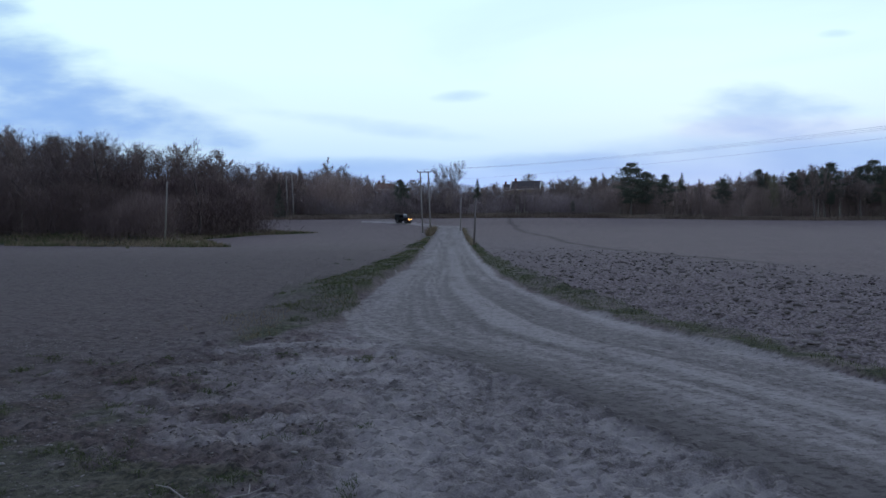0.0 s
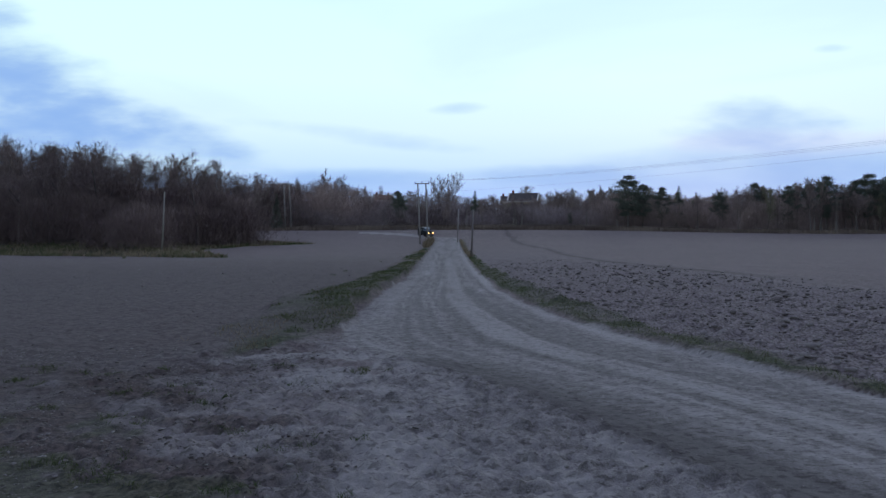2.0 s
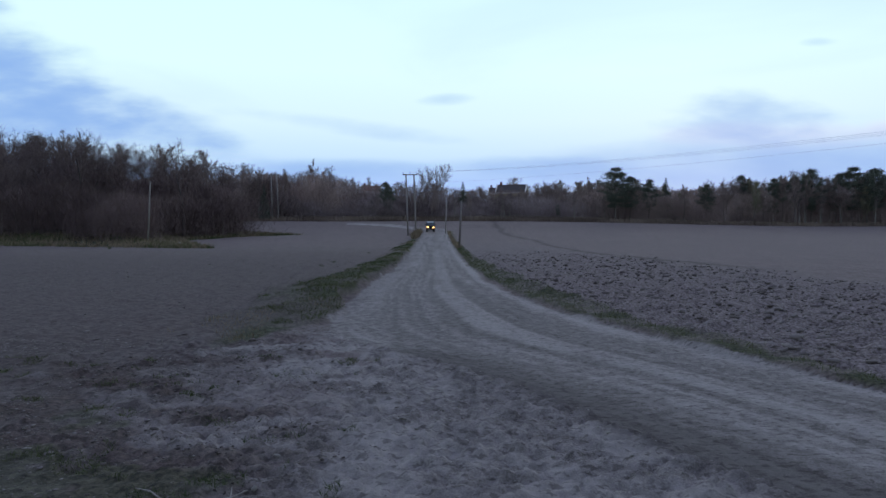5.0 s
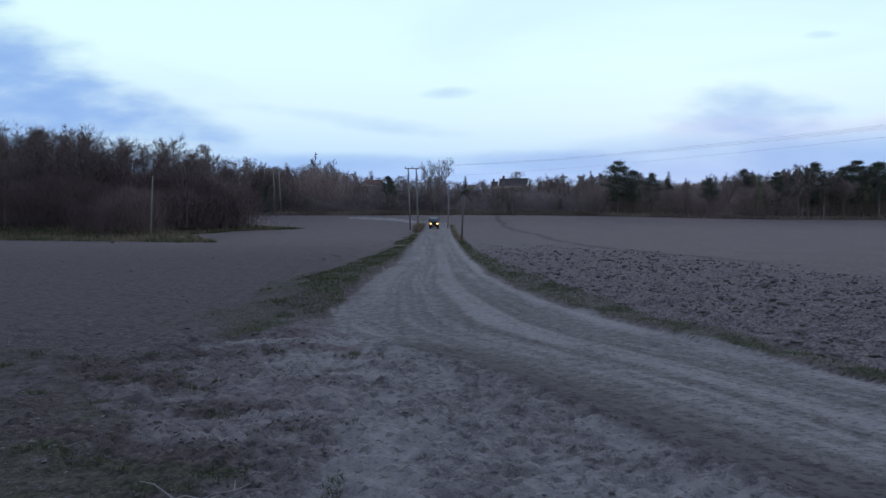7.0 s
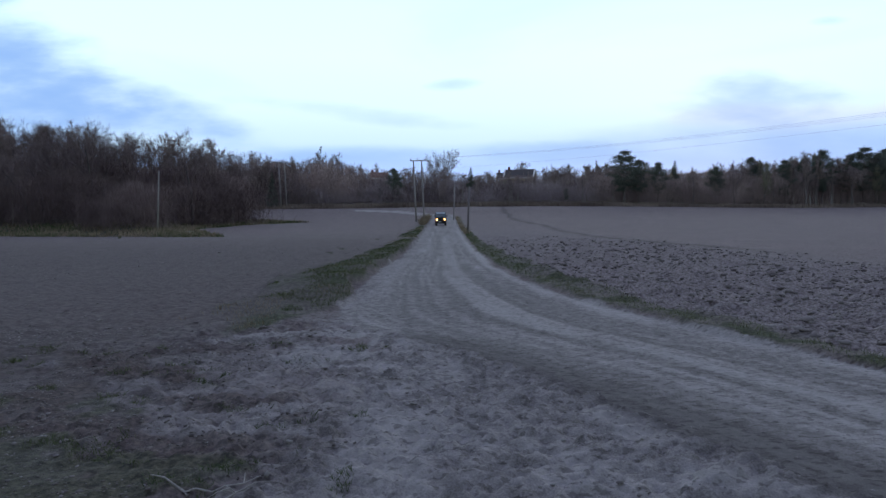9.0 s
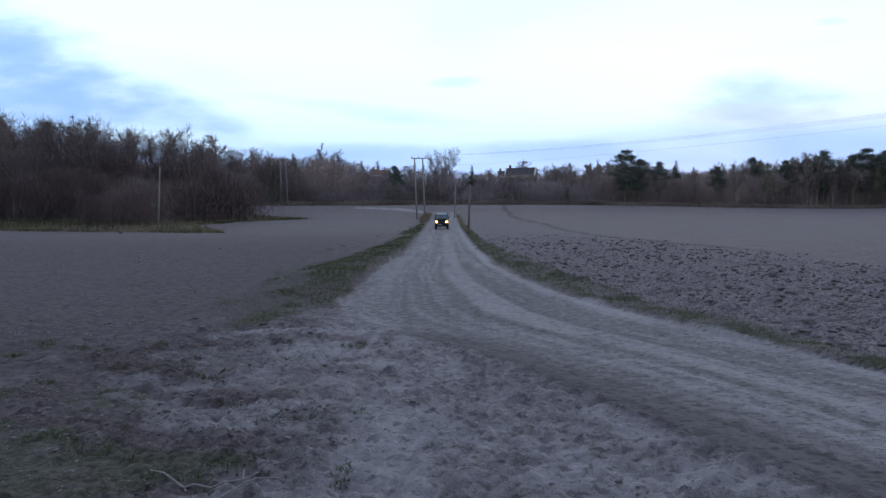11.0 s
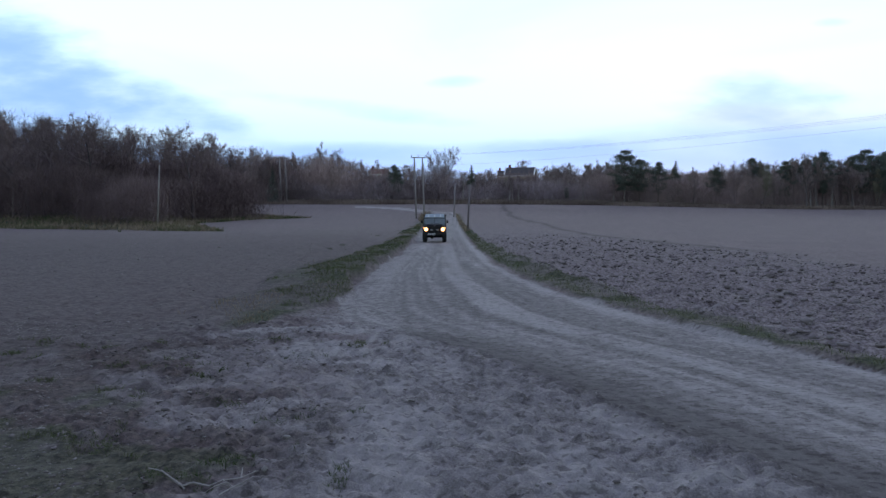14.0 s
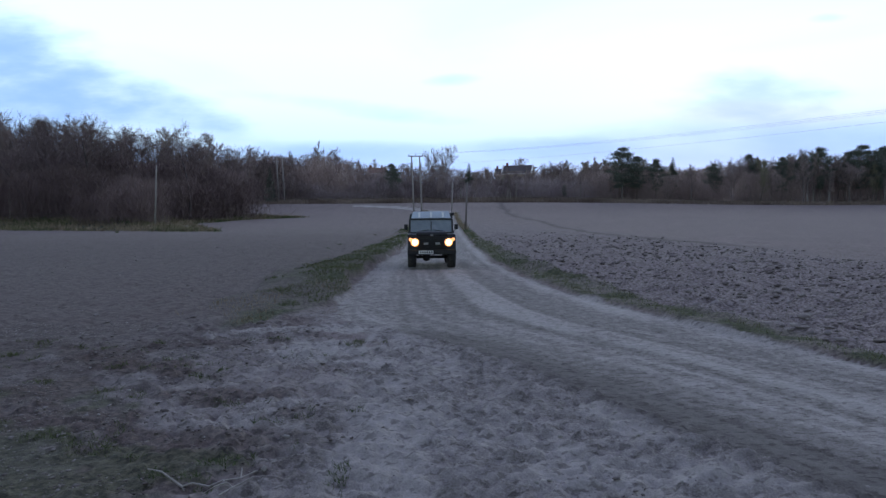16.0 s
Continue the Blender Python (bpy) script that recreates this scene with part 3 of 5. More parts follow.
def bare_tree(seed, high, style, twig=0.03, thin=0.018, wind=0.0):
    """Trunk mesh and crown mesh of a leafless tree: limbs, branches, twigs."""
    rnd, rng = random.Random(seed), np.random.default_rng(seed)
    trunk, crown = Prisms(), Prisms()
    stems = []
    clear, leader, spread, kids = {"oak": (0.30, 0.62, 0.85, (8, 7, 6)), "slim": (0.22, 0.92, 0.55, (16, 5, 4)), "fan": (0.22, 0.58, 0.72, (9, 7, 6))}[style]

    def grow(p, d, length, r, level, out):
        n = (7, 5, 4, 3)[level]
        rise = 0.02 if level == 0 else (0.10 if style != "oak" else 0.055)
        pts, dirs, rad = [p.copy()], [d.copy()], [r]
        wig = (0.07, 0.17, 0.2, 0.2)[level]
        for i in range(n):
            d = (d + Vector((rnd.gauss(wind * 0.3, wig), rnd.gauss(0, wig), rnd.gauss(rise, wig * 0.6)))).normalized()
            p = p + d * (length / n)
            pts.append(p.copy())
            dirs.append(d.copy())
            rad.append(max(r * (1 - 0.75 * (i + 1) / n), thin * 0.6))
        out.tube(pts, rad, (7, 5, 3, 3)[level])
        if level >= 2:
            stems.extend((pts[i], pts[i + 1], dirs[i + 1]) for i in range(n))
        if level == 3:
            return
        turn = rnd.uniform(0, 6.28)
        k = kids[level]
        first = clear / leader if level == 0 else 0.22
        for c in range(k):
            f = min(first + (1 - first) * (c + rnd.uniform(0.1, 0.9)) / k, 0.99)
            i = int(f * n)
            q = pts[i].lerp(pts[i + 1], f * n - i)
            turn += 2.4 + rnd.uniform(-0.5, 0.5)
            tilt = spread * rnd.uniform(0.65, 1.15)
            ax = dirs[i + 1]
            u = ax.orthogonal().normalized()
            side = u * math.cos(turn) + ax.cross(u) * math.sin(turn)
            if level == 0:
                ln = high * (0.46 if style != "slim" else 0.30) * (1.12 - 0.62 * f) * rnd.uniform(0.8, 1.15)
            else:
                ln = length * 0.58 * (1.1 - 0.55 * f) * rnd.uniform(0.75, 1.2)
            grow(q, (ax * math.cos(tilt) + side * math.sin(tilt)).normalized(), ln, max(rad[i] * rnd.uniform(0.5, 0.68), thin), level + 1, crown)

    grow(Vector((0, 0, -0.4)), Vector((0, 0, 1)), high * leader, high * 0.017, 0, trunk)
    A, B, D = (np.array([tuple(e[k]) for e in stems]) for k in range(3))
    m = {"oak": 1700, "slim": 1700, "fan": 1100}[style]
    idx = rng.integers(0, len(A), m)
    base = A[idx] + (B - A)[idx] * rng.uniform(0, 1, (m, 1))
    d = D[idx] + rng.normal(size=(m, 3)) * 0.42 + np.array([wind * 0.3, 0, 0.12])
    d *= (high * rng.uniform(0.028, 0.07, m) / np.linalg.norm(d, axis=1))[:, None]
    V = np.array([tuple(p) for p in crown.v])
    Q = np.array(crown.f)
    T = np.concatenate([Q[:, (0, 1, 2)], Q[:, (0, 2, 3)]])
    tv = np.concatenate([V, sliver_points(base, base + d, twig * rng.uniform(0.7, 1.4, m), rng)])
    T = np.concatenate([T, len(V) + np.arange(3 * m).reshape(-1, 3)])
    return trunk.mesh("trunk"), fast_mesh("crown", tv, T), tv[:, 2].max() * 0.98


def conifer(seed, high, pine=True):
    """Pine with tiers of flat needle pads, or a spruce with drooping whorls."""
    rnd, rng = random.Random(seed), np.random.default_rng(seed)
    t = Prisms()
    bend = rnd.uniform(-0.03, 0.03) * high
    t.tube([(0, 0, -0.4), (bend * .4, 0, high * .4), (bend, 0, high * .97)], [high * .016, high * .012, high * .003], 6)
    pads, sizes = [], []
    low = 0.30 if pine else 0.06
    whorls = 13 if pine else 22
    for i in range(whorls):
        s = min(low + (0.97 - low) * (i + (rnd.uniform(-0.6, 0.6) if pine else 0)) / (whorls - 1), 0.98)
        full = math.sin(min(1.0, (1.05 - s) / 0.42) * 1.57) * min(1.0, 0.55 + (s - low) * 2.2)
        reach = high * (0.25 * full if pine else 0.20 * (1.03 - s))
        for k in range(5 if pine else 7):
            a = rnd.uniform(0, 6.283)
            ln = reach * rnd.uniform(0.5, 1.2)
            rise = rnd.uniform(-0.15, 0.55) if pine else rnd.uniform(-0.4, -0.1)
            p0 = Vector((bend * s, 0, high * s))
            p1 = p0 + Vector((math.cos(a) * ln, math.sin(a) * ln, ln * rise))
            t.tube([p0, p1], [high * .0035, high * .001], 3)
            for j in range(5):
                f = rnd.uniform(0.35, 1.05) if pine else rnd.uniform(0.1, 1.0)
                pads.append(p0.lerp(p1, f))
                sizes.append(1.0 if pine else 0.12 + 0.6 * (1 - s))
    k = 22
    P = np.repeat(np.array([tuple(p) for p in pads]), k, axis=0)
    S = np.repeat(np.array(sizes), k)[:, None]
    n = len(P)
    P = P + rng.normal(size=(n, 3)) * np.array([0.030, 0.030, 0.019]) * high * S
    d = rng.normal(size=(n, 3)) * np.array([0.020, 0.020, 0.015]) * high * np.minimum(S + 0.2, 1)
    cr = slivers("crown", P - d * 0.5, P + d, np.full(n, high * 0.0075), rng)
    return t.mesh("trunk"), cr, high


def tree_thing(kind, meshes, m, label, group, mat_trunk, mat_crown):
    ob = thing(kind, m, label, "tree", group)
    part("trunk", meshes[0], mat_trunk, ob)
    part("crown", meshes[1], mat_crown, ob)
    return ob


OAKS = [bare_tree(100 + i, 12, "oak", 0.019, 0.012, (0.10, 0.22, 0.0, 0.3, 0.15)[i]) for i in range(5)]
SLIM = [bare_tree(200 + i, 12, "slim", 0.045, 0.022) for i in range(5)]
FAR_OAKS = [bare_tree(240 + i, 12, "oak", 0.042, 0.028) for i in range(3)]
FANS = [bare_tree(250 + i, 12, "fan", 0.04, 0.024) for i in range(2)]
BUDDING = [bare_tree(260 + i, 12, "slim", 0.11, 0.022) for i in range(2)]
PINES = [conifer(300 + i, 12) for i in range(4)]
SPRUCES = [conifer(320 + i, 12, False) for i in range(2)]
PROTO = {}


def plant(kind, idx, px, d, top, squash=1.0, label="", group="", z_off=0.0):
    """A tree at bearing px/1220 (side over distance) d metres out, whose top reaches the height top."""
    x, y = px / 1220 * d, d
    g = height(x, y) + z_off
    src = {"oak": OAKS, "slim": SLIM, "crown": FAR_OAKS, "fan": FANS, "bud": BUDDING, "pine": PINES, "spruce": SPRUCES}[kind]
    idx %= len(src)
    tall = src[idx][-1]
    s = max(top - g, 2.0) / tall
    m = Matrix.LocRotScale((x, y, g), Euler((0, 0, random.uniform(0, 6.28))), (s * squash, s * squash, s))
    if (kind, idx) in PROTO:
        ob = PROTO[(kind, idx)]
        made = copy_thing(ob, m)
        made.matrix_basis = m
        if label:
            tagged(made, label, group=group)
        return made
    name = {"oak": "bare_tree", "slim": "slender_tree", "crown": "bare_tree", "fan": "bare_tree", "bud": "budding_tree", "pine": "pine_tree", "spruce": "spruce_tree"}[kind]
    if kind == "bud":
        ob = tree_thing(name, src[idx], m, label, group, MAT_HAZED_BARK, MAT_LEAF)
    elif kind in ("oak", "slim", "crown", "fan"):
        ob = tree_thing(name, src[idx], m, label, group, MAT_BARK if kind == "oak" else MAT_HAZED_BARK, MAT_TWIG if kind == "oak" else MAT_HAZED_TWIG)
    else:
        ob = tree_thing(name, src[idx], m, label, group, MAT_HAZED_BARK, MAT_NEEDLE)
    PROTO[(kind, idx)] = ob
    return ob


# skyline of the woods: bearing, height angle above level (both over 1220)
SKY_X = np.array([-900, -784, -734, -674, -624, -574, -534, -504, -454, -414, -384, -344, -294, -264, -224, -194, -164, -104, -54, 0, 46, 66, 126, 176, 201, 266, 309, 350, 396, 446, 496, 531, 556, 601, 656, 686, 726, 766, 850])
SKY_T = np.array([185, 180, 160, 173, 170, 160, 140, 145, 152, 145, 127, 115, 110, 107, 123, 110, 95, 90, 85, 82, 70, 77, 80, 83, 87, 90, 90, 83, 80, 83, 90, 90, 85, 100, 102, 92, 105, 103, 100])


def skyline(px):
    return float(np.interp(px, SKY_X, SKY_T))


def woods():
    rnd = random.Random(5)
    # near wood, behind the grassy bank
    n = 0
    while n < 66:
        px, d = rnd.uniform(-860, -330), rnd.uniform(88, 150)
        x, y = px / 1220 * d, d
        if float(wood_depth(np.array([x]), np.array([y]))[0]) < 7:
            continue
        t = skyline(px) * rnd.uniform(0.78, 1.05)
        plant(rnd.choice(["oak", "oak", "slim"]), rnd.randint(0, 9), px, d, 2.095 + t / 1220 * d, rnd.uniform(0.8, 1.1), "leafless dark broadleaf tree in a dense wood edge", "trees of the near wood")
        n += 1
    for i in range(26):
        px = rnd.uniform(-440, -290)
        d = rnd.uniform(172, 190) if px > -345 else rnd.uniform(136, 185)
        t = skyline(px) * rnd.uniform(0.75, 1.02)
        plant(rnd.choice(["oak", "slim"]), rnd.randint(0, 9), px, d, 2.095 + t / 1220 * d, rnd.uniform(0.9, 1.2), "leafless dark broadleaf tree in a dense wood edge", "trees of the near wood")
    # wooded hillside in the middle
    for i in range(88):
        px, d = rnd.uniform(-350, 330), rnd.uniform(172, 255)
        t = skyline(px) * rnd.uniform(0.7, 1.04)
        plant(rnd.choice(["crown", "slim", "slim", "slim"]), rnd.randint(0, 9), px, d, 2.095 + t / 1220 * d, rnd.uniform(0.8, 1.1), "leafless tree on the wooded hillside", "trees of the hillside")
    for i in range(34):
        px, d = rnd.uniform(20, 330), rnd.uniform(190, 235)
        t = skyline(px) * rnd.uniform(0.86, 1.02)
        if abs(px - 117) < 36:
            t = min(t, 60)
        plant(rnd.choice(["crown", "slim", "bud"]), rnd.randint(0, 9), px, d, 2.095 + t / 1220 * d, rnd.uniform(0.9, 1.3), "leafless tree on the hilltop among houses", "trees of the hillside")
    for i in range(16):
        px, d = rnd.uniform(-340, 330), rnd.uniform(170, 210)
        t = skyline(px) * rnd.uniform(0.35, 0.62)
        plant("pine", rnd.randint(0, 5), px, d, 2.095 + t / 1220 * d, rnd.uniform(0.7, 1.1), "small dark evergreen on the wooded hillside", "evergreens of the hillside")
    # wood beyond the ploughed field
    for i in range(100):
        px, d = rnd.uniform(300, 860), rnd.uniform(166, 215)
        t = skyline(px) * rnd.uniform(0.75, 1.05)
        plant(rnd.choice(["crown", "slim", "slim", "bud"]), rnd.randint(0, 9), px, d, 2.095 + t / 1220 * d, rnd.uniform(0.8, 1.15), "slender tree at the far field edge", "trees of the far wood")
    # singled out trees
    for kind, i, px, d, t, sq, lab in [
        ("oak", 0, -651, 100, 178, .9, "tall leafless oak with spreading crown above the wood"),
        ("oak", 1, -455, 104, 155, .9, "tall leafless oak leaning over the wood edge"),
        ("slim", 1, -225, 190, 124, .9, "slender bare birch rising above the hillside"),
        ("slim", 2, -190, 200, 112, .9, "slender bare birch rising above the hillside"),
        ("fan", 0, -24, 205, 113, .75, "tall leafless tree standing alone on the hilltop"),
        ("fan", 1, 1, 207, 118, .85, "tall leafless tree standing alone on the hilltop"),
        ("spruce", 1, 40, 188, 84, 1.3, "small dark spruce on the hilltop"),
        ("crown", 2, 126, 262, 94, .9, "leafless tree behind the house on the hill"),
        ("pine", 0, 309, 168, 107, 1.2, "tall dark pine with broad crown at the field edge"),
        ("pine", 1, 335, 170, 92, 1.0, "dark pine beside a taller pine"),
        ("pine", 2, 368, 172, 86, 1.0, "small dark pine at the field edge"),
        ("spruce", 0, 398, 175, 92, 1.2, "small dark spruce at the field edge"),
        ("pine", 1, 531, 176, 94, .7, "dark slim conifer in the far wood"),
        ("pine", 2, 656, 170, 104, 1.0, "dark round pine in the far wood"),
        ("pine", 0, 728, 172, 108, 1.1, "dark spreading pine in the far wood"),
        ("pine", 1, 770, 172, 106, 1.1, "dark spreading pine in the far wood"),
        ("pine", 0, 590, 172, 88, 0.9, "dark pine in the far wood"),
        ("pine", 1, 625, 174, 92, 0.8, "dark pine in the far wood"),
        ("pine", 2, 700, 172, 96, 1.0, "dark pine in the far wood"),
        ("pine", 1, 755, 170, 98, 0.9, "dark spruce in the far wood"),
        ("pine", 0, 800, 172, 104, 1.1, "dark spreading pine in the far wood"),
        ("pine", 0, 470, 174, 78, 0.9, "dark spruce in the far wood"),
        ("spruce", 0, -312, 163, 80, 1.0, "dark spruce before the hillside"),
        ("pine", 1, -98, 180, 82, .8, "dark conifer on the hillside"),
        ("pine", 2, -92, 176, 78, 1.0, "dark pine beside a red house"),
    ]:
        plant(kind, i, px, d, 2.095 + t / 1220 * d, sq, lab)


woods()


def thicket(name, n, px_range, d_range, tall, label, seed, mat, inner=None, lean=0.45, wide=1.0, cap=0.62, uneven=1.0, long=1.0):
    """Brushwood that nobody could count: thousands of stems and twigs."""
    rng = np.random.default_rng(seed)
    px, d = rng.uniform(*px_range, n) + rng.normal(0, 35, n), rng.uniform(*d_range, n)
    x, y = px / 1220 * d, d
    if inner is not None:
        ok = wood_depth(x, y) + (fbm(x * 0.12, y * 0.12, 90, 3) - 0.5) * 11 > inner
        px, x, y, d = px[ok], x[ok], y[ok], d[ok]
    n = len(x)
    g = base_z(x, y)
    sky = np.interp(px, SKY_X, SKY_T) / 1220 * d + 2.095
    sky = np.where(np.abs(px - 117) < 36, np.minimum(sky, 2.095 + 72 / 1220 * d), sky)
    lump = fbm(x * 0.13, y * 0.13, seed, 3)
    top = np.minimum(tall * np.clip(uneven * (2.6 * lump - 0.55) + (1 - uneven) * 0.8, 0.08, 1.6), np.maximum((sky - g) * cap, 0.5))
    h = rng.uniform(0, 1, n) ** 0.8 * top
    base = np.stack([x, y, g + h], 1)
    ln = rng.uniform(0.5, 1.6, n) * long
    d3 = rng.normal(size=(n, 3)) * lean + np.array([0, 0, 0.6])
    d3 *= (ln / np.linalg.norm(d3, axis=1))[:, None]
    me = slivers(name, base - d3 * 0.3, base + d3, rng.uniform(0.04, 0.13, n) * wide, rng)
    return tagged(part(name, me, mat), label, "undergrowth", kind="stuff")


thicket("brushwood_near", 200000, (-880, -310), (82, 118), 6.0, "dense dark brown brushwood and scrub under the near wood", 1, MAT_THICKET, 6.0, lean=0.3, wide=0.42, cap=0.47, uneven=0.75, long=0.75)
thicket("brushwood_near_back", 120000, (-880, -310), (98, 150), 13.0, "dark mass of twigs deep in the near wood", 4, MAT_THICKET, 7.5, lean=0.28, wide=0.9, cap=0.60, uneven=0.5, long=0.9)
thicket("brushwood_spur", 60000, (-470, -350), (98, 130), 8.0, "dark bare scrub at the tip of the wood", 8, MAT_THICKET, 2.0, lean=0.3, wide=0.6, cap=0.6, uneven=0.4, long=0.8)
thicket("brushwood_hillside", 190000, (-420, 340), (172, 215), 5.0, "dense bare brushwood covering the hillside", 2, MAT_HAZED_HILL_THICKET, lean=0.3, wide=0.7, cap=0.66, uneven=0.85, long=0.8)
thicket("brushwood_slope", 110000, (-470, -170), (174, 215), 11.0, "dark tangle of bare trees and scrub on the slope", 7, MAT_HAZED_FAR_THICKET, lean=0.28, wide=0.75, cap=0.84, uneven=0.5, long=0.9)
thicket("brushwood_hilltop", 70000, (-420, 340), (205, 260), 8.0, "bare scrub and twigs on the hilltop", 5, MAT_HAZED_FAR_THICKET, lean=0.26, wide=0.8, cap=0.86, uneven=0.5, long=0.9)
thicket("brushwood_far", 230000, (280, 900), (169, 192), 10.0, "dense brown brushwood along the far field edge", 3, MAT_HAZED_FAR_THICKET, lean=0.26, wide=0.5, cap=0.66, uneven=0.7, long=0.8)
thicket("brushwood_far_back", 110000, (280, 900), (182, 225), 13.0, "dark mass of twigs deep in the far wood", 6, MAT_HAZED_FAR_THICKET, lean=0.26, wide=0.9, cap=0.80, uneven=0.5, long=0.95)


# ---------------------------------------------------------------- poles
def pole_line():
    g = height(-5.2, 118)
    h = thing("power_pole", pose(-5.0, 118, g), "tall weathered H-shaped wooden power pole with crossarm", "power pole", "power poles")
    for x0, x1 in ((-0.55, -0.95), (0.8, 0.42)):
        part("post", cyl_mesh((x0, 0, -0.8), (x1, 0, 10.5), 0.15, 0.11), MAT_POLE, h)
    part("crossarm", box_mesh(((-0.25, 0, 10.4), (2.5, 0.14, 0.16)), bevel=0.01), MAT_POLE, h)
    for x in (-1.4, -0.25, 0.9):
        part("insulator", cyl_mesh((x, 0, 10.45), (x, 0, 10.8), 0.07, 0.04), MAT_CERAMIC, h)
    copy_thing(h, pose(42, 40, height(42, 40), 0, 0, 58))
    far = copy_thing(h, pose(-39.3, 164, height(-39.3, 164) + 0.3))
    tagged(far, "weathered H-shaped wooden power pole among the hillside trees")
    for x, d, tall, label in ((1.95, 73, 4.85, "dark tarred wooden telephone pole in the verge"), (0.85, 125, 5.9, "pale wooden telephone pole beside the road")):
        p = thing("telephone_pole", pose(x, d, height(x, d)), label, "pole", "telephone poles")
        part("post", cyl_mesh((0, 0, -0.6), (0.22, 0, tall), 0.12, 0.09), MAT_POLE_DARK if d < 100 else MAT_POLE, p)
        part("cap", cyl_mesh((0.22, 0, tall), (0.222, 0, tall + 0.05), 0.092, 0.05), MAT_POLE, p)
    p = thing("broken_trunk", pose(-34.4, 82, height(-34.4, 82)), "pale bare dead trunk standing before the wood", "tree")
    part("trunk", cyl_mesh((-0.4, 0, -0.5), (0.0, 0, 7.1), 0.12, 0.07), MAT_BIRCH, p)


pole_line()


def wire(name, a, b, sag, label, r=0.008):
    cu = bpy.data.curves.new(name, "CURVE")
    cu.dimensions, cu.bevel_depth, cu.bevel_resolution = "3D", r, 0
    sp = cu.splines.new("POLY")
    n = 40
    sp.points.add(n)
    for i in range(n + 1):
        s = i / n
        p = Vector(a).lerp(Vector(b), s) - Vector((0, 0, 4 * sag * s * (1 - s)))
        sp.points[i].co = (*p, 1)
    cu.materials.append(MAT_WIRE)
    return tagged(new(name, cu), label, "wire", "power lines")


for off in (-1.15, 0.0, 1.15):
    wire("power_line", (-5.25 + off, 118, height(-5, 118) + 10.8), (41.6 + off * .55, 40.2 + off * .9, height(42, 40) + 9.6), 0.9, "thin overhead power wire between wooden poles")
wire("power_line", (-5.25, 118, height(-5, 118) + 8.9), (41.6, 40.2, height(42, 40) + 8.9), 0.7, "thin lower overhead wire between wooden poles")


# ---------------------------------------------------------------- houses on the hill
MAT_ROOF = two_tone("dark_roof_tiles", (0.06, 0.05, 0.05), (0.13, 0.11, 0.105), 2, 12)
MAT_PALEROOF = two_tone("pale_sheet_roof", (0.42, 0.43, 0.44), (0.6, 0.61, 0.62), 2, 12)
MAT_REDROOF = two_tone("red_brown_roof_tiles", (0.16, 0.08, 0.065), (0.26, 0.13, 0.10), 2, 12)
MAT_WHITE = two_tone("white_painted_boards", (0.74, 0.72, 0.68), (0.88, 0.86, 0.82), 1, 20)
MAT_RED = two_tone("red_painted_boards", (0.17, 0.06, 0.045), (0.27, 0.10, 0.07), 1, 20)
MAT_OCHRE = two_tone("pale_ochre_boards", (0.40, 0.33, 0.22), (0.55, 0.46, 0.32), 1, 20)
MAT_DARKGLASS = two_tone("window_glass", (0.02, 0.022, 0.026), (0.05, 0.055, 0.06), 2, 20, rough=0.08, bump=0)


def gable_roof(bm, w, d, z, rise, over):
    x, y = w / 2 + over, d / 2 + over
    t = 0.18
    pts = [(-x, -y, z - over * .5), (x, -y, z - over * .5), (x, 0, z + rise), (-x, 0, z + rise), (-x, y, z - over * .5), (x, y, z - over * .5)]
    lo = [bm.verts.new(p) for p in pts]
    hi = [bm.verts.new((p[0], p[1], p[2] + t)) for p in pts]
    for q in ((0, 1, 2, 3), (3, 2, 5, 4)):
        bm.faces.new([hi[i] for i in q])
        bm.faces.new([lo[i] for i in reversed(q)])
    for a, b in ((0, 1), (1, 2), (2, 5), (5, 4), (4, 3), (3, 0)):
        bm.faces.new((lo[a], lo[b], hi[b], hi[a]))


